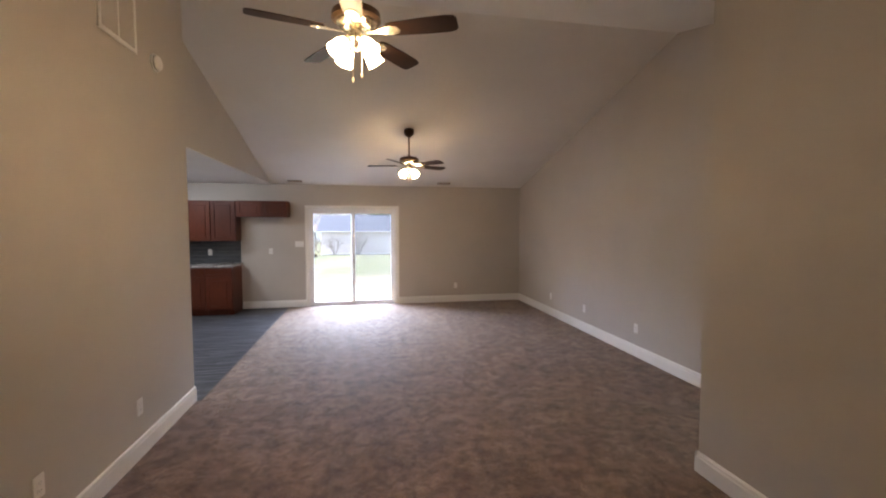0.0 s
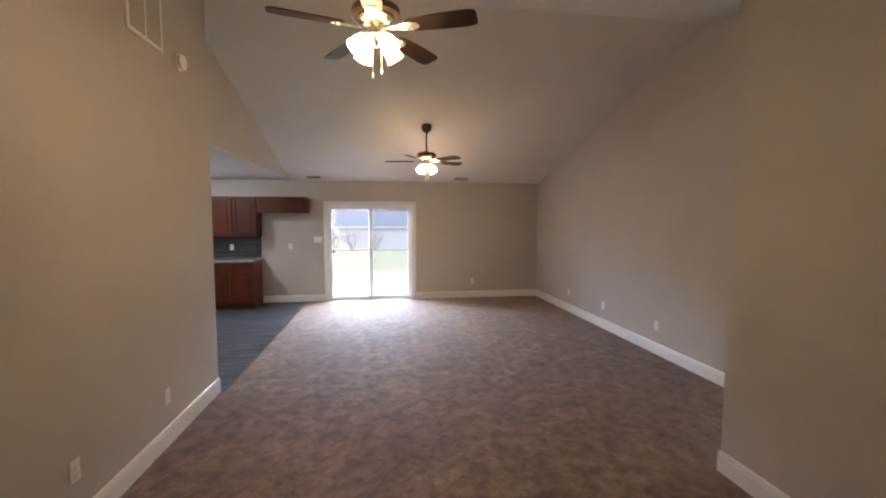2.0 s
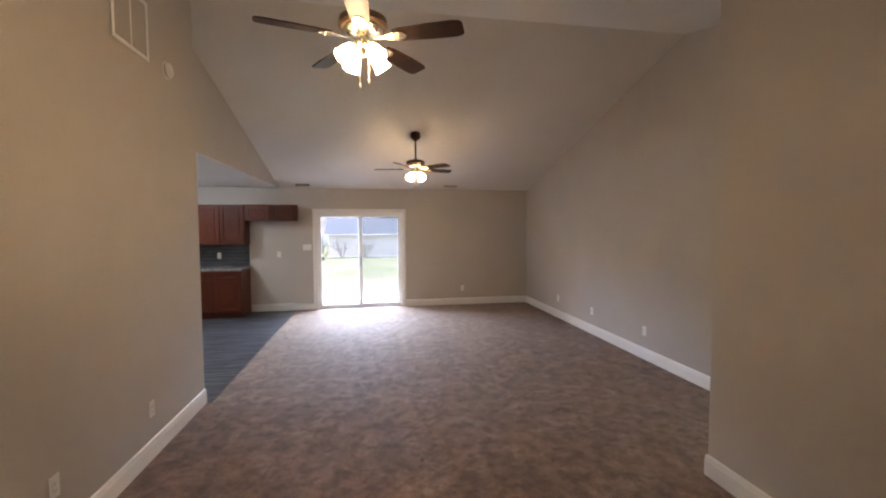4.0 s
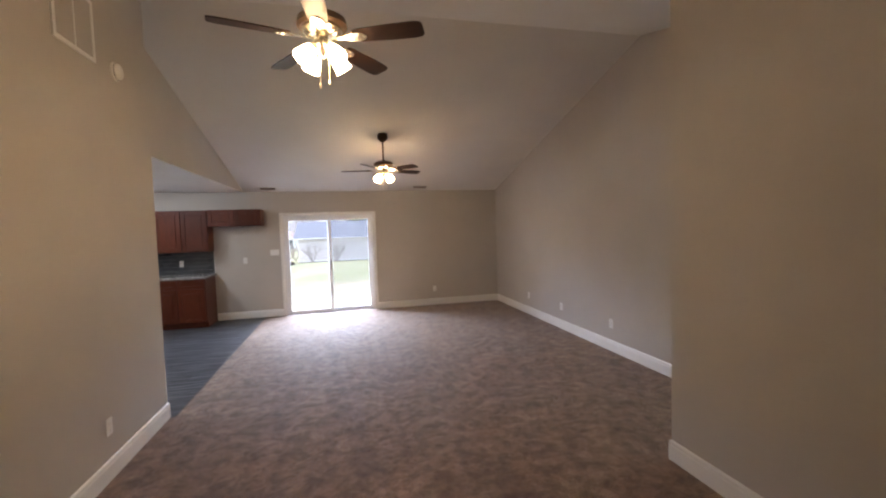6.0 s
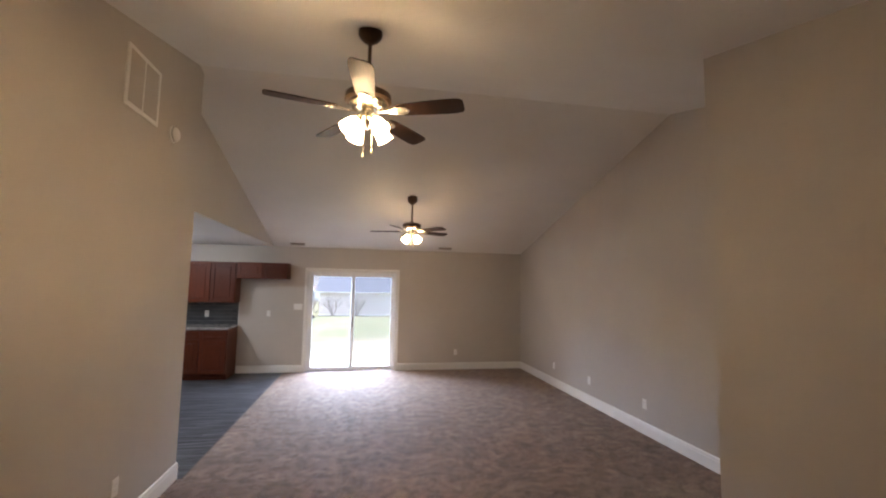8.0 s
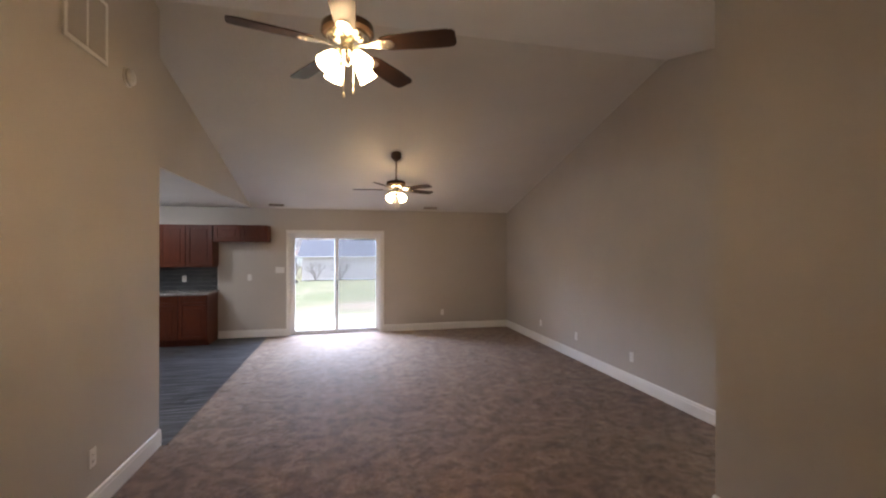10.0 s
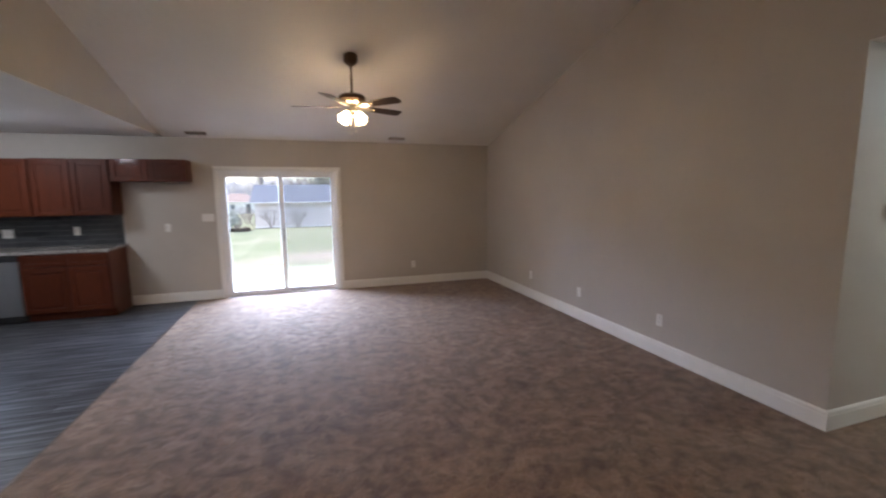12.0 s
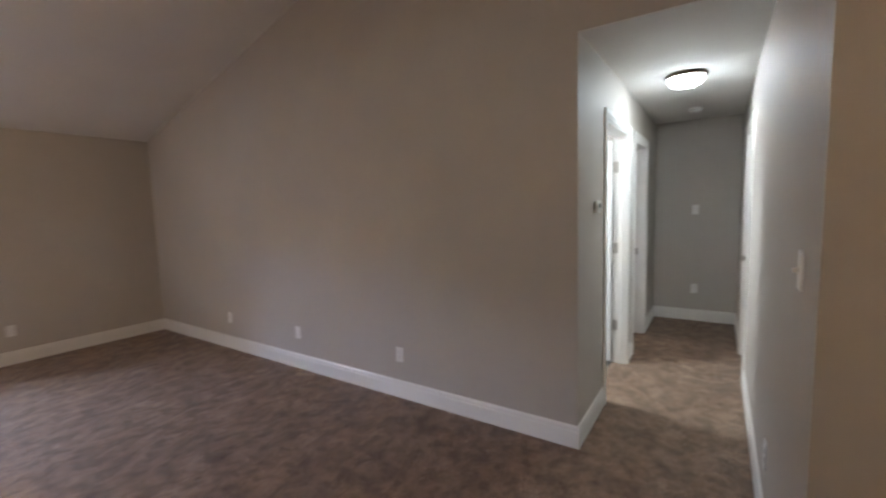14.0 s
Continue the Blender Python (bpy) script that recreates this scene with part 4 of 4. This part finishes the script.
def bare_tree(x, y, height, seed, label="bare winter tree with grey branches", depth=5, name="tree"):
    rng = random.Random(seed)
    t = thing(name, label, name, x, y, fall(y), group="bare " + name + "s")
    bm = bmesh.new()
    tube(bm, [(0, 0, -0.3), (rng.uniform(-.1, .1), 0, height * 0.18), (rng.uniform(-.2, .2), rng.uniform(-.2, .2), height * 0.36)], [height * 0.017, height * 0.0135, height * 0.011], 7)
    part("trunk", bm, BARK, t)
    bm = bmesh.new()
    for k in range(5):
        a = 2 * math.pi * k / 5 + rng.uniform(-0.4, 0.4)
        d = Vector((math.cos(a) * 0.6, math.sin(a) * 0.6, rng.uniform(0.7, 1.2))).normalized()
        branch(bm, (0, 0, height * rng.uniform(0.22, 0.36)), d, height * rng.uniform(0.2, 0.28), height * 0.008, depth - 1, rng)
    part("crown", bm, TWIG, t)
    return t


for x, y, h, s in ((-5.4, 58, 19, 1), (-1.5, 61, 14, 9), (3.5, 60, 14, 2), (7.0, 57, 12, 3), (-10.5, 113, 13, 4), (12, 62, 13, 5), (-20, 78, 12, 6), (-22, 90, 13, 7), (0.5, 66, 15, 8)):
    bare_tree(x, y, h, s, depth=4)


def bare_shrub(x, y, height, seed):
    rng = random.Random(seed)
    t = thing("shrub", "leafless twiggy shrub beside the neighbouring house", "shrub", x, y, fall(y), group="bare shrubs")
    bm = bmesh.new()
    for k in range(16):
        a = rng.uniform(0, 2 * math.pi)
        d = Vector((math.cos(a) * 0.5, math.sin(a) * 0.5, 1)).normalized()
        branch(bm, (0, 0, -0.05), d, height * rng.uniform(0.35, 0.5), 0.018, 2, rng, 3, 4)
    part("stems", bm, TWIG, t)
    return t


for x, y, h, s in ((-3.2, 42.0, 2.5, 21), (-1.0, 42.0, 2.5, 22), (4.2, 42.2, 1.5, 23), (-5.6, 40, 1.6, 24), (-6.3, 44, 2.3, 25), (-7.6, 47, 2.4, 26), (-5.4, 48, 2.6, 27), (-6.6, 54, 2.8, 28), (-8.8, 58, 3.0, 29)):
    bare_shrub(x, y, h, s)


def leaf_cloud(x, y, w, d, h, count, seed, mat, name, label):
    """An evergreen made of a stem and many small leaf tufts."""
    rng = random.Random(seed)
    t = thing(name, label, name, x, y, fall(y))
    part("trunk", tube(bmesh.new(), [(0, 0, -0.2), (0, 0, h * 0.6)], [0.07, 0.03], 6), BARK, t)
    verts, faces = [], []
    for _ in range(count):
        while True:
            p = Vector([rng.uniform(-1, 1) for _ in range(3)])
            if 0.35 < p.length < 1.0 + 0.25 * noise.noise(p * 2.3 + Vector((seed, 0, 0))):
                break
        c = Vector((p.x * w / 2, p.y * d / 2, h * 0.5 + p.z * h * 0.5))
        for _ in range(2):
            u = Vector([rng.uniform(-1, 1) for _ in range(3)]).normalized() * rng.uniform(0.05, 0.12)
            v = Vector([rng.uniform(-1, 1) for _ in range(3)]).normalized() * rng.uniform(0.04, 0.08)
            i = len(verts)
            verts += [c - u, c + v, c + u, c - v]
            faces.append((i, i + 1, i + 2, i + 3))
    me = bpy.data.meshes.new("crown")
    me.from_pydata(verts, [], faces)
    me.materials.append(mat)
    ob = new("crown", me)
    ob.parent = t
    return t


# leaves painted far paler than real foliage, to stand for haze
EVERGREEN = plain("hazed_evergreen_leaves", (0.37, 0.39, 0.34), 0.7, 0, 0.4, 3)
CEDAR = plain("cedar_needles", (0.09, 0.11, 0.085), 0.8, 0, 0.4, 2)
leaf_cloud(-6.8, 37, 3.6, 2.4, 1.95, 1500, 31, EVERGREEN, "bush", "dull green rounded evergreen bush on the lawn")
leaf_cloud(-10.2, 40, 3.6, 2.6, 1.8, 1500, 32, EVERGREEN, "bush", "dull green rounded evergreen bush on the lawn")
leaf_cloud(2.4, 60, 4.2, 4.0, 8.5, 5000, 33, CEDAR, "cedar", "tall dark green cedar behind the neighbouring house")
MULCH = plain("brown_mulch", (0.10, 0.07, 0.05), 0.95, 0, 0.4, 6, 0.8, 20)
bm = bmesh.new()
rng = random.Random(3)
for k in range(60):
    x, y = rng.uniform(-8.5, -4.6), rng.uniform(37.6, 38.6)
    s = rng.uniform(0.12, 0.3)
    bmesh.ops.create_icosphere(bm, subdivisions=1, radius=s, matrix=pose(x, y, fall(y) + s * 0.3, rng.uniform(0, 90), 0, rng.uniform(0, 90)))
tagged(part("mulch_bed", bm, MULCH), "brown mulch and clods along the lawn edge", "mulch", kind="stuff")

# far woods: one ragged mass of bare crowns, its colour paled for haze
WOODS = plain("far_winter_woods", (0.44, 0.43, 0.46), 1.0, 0, 0.15, 0.15)
rng = random.Random(77)
verts, faces = [], []
for k in range(30000):
    x, y = rng.uniform(-170, 170), rng.uniform(190, 240)
    h = 11.5 + 2.5 * noise.noise(Vector((x * 0.05, y * 0.05, 0))) + rng.uniform(-2, 1.5)
    z = fall(y) + rng.uniform(0, h)
    c = Vector((x, y, z))
    for _ in range(3):
        u = Vector((rng.uniform(-1, 1), rng.uniform(-0.4, 0.4), rng.uniform(-0.3, 1.6))) * rng.uniform(0.6, 1.4)
        v = Vector((rng.uniform(-1, 1), rng.uniform(-0.5, 0.5), rng.uniform(-0.4, 0.4))) * rng.uniform(0.10, 0.26)
        i = len(verts)
        verts += [c - u, c + v, c + u, c - v]
        faces.append((i, i + 1, i + 2, i + 3))
me = bpy.data.meshes.new("far_woods")
me.from_pydata(verts, [], faces)
me.materials.append(WOODS)
tagged(new("far_woods", me), "line of bare winter woods in a haze-paled colour", "woods", kind="stuff")

# boards of the floors
planks(kitchen_floor, XW, YL, XC - 0.016, YB - 0.001, -0.003)
planks(bath_floor, XR + T, YH + T, XP - 0.05, YT, -0.003)
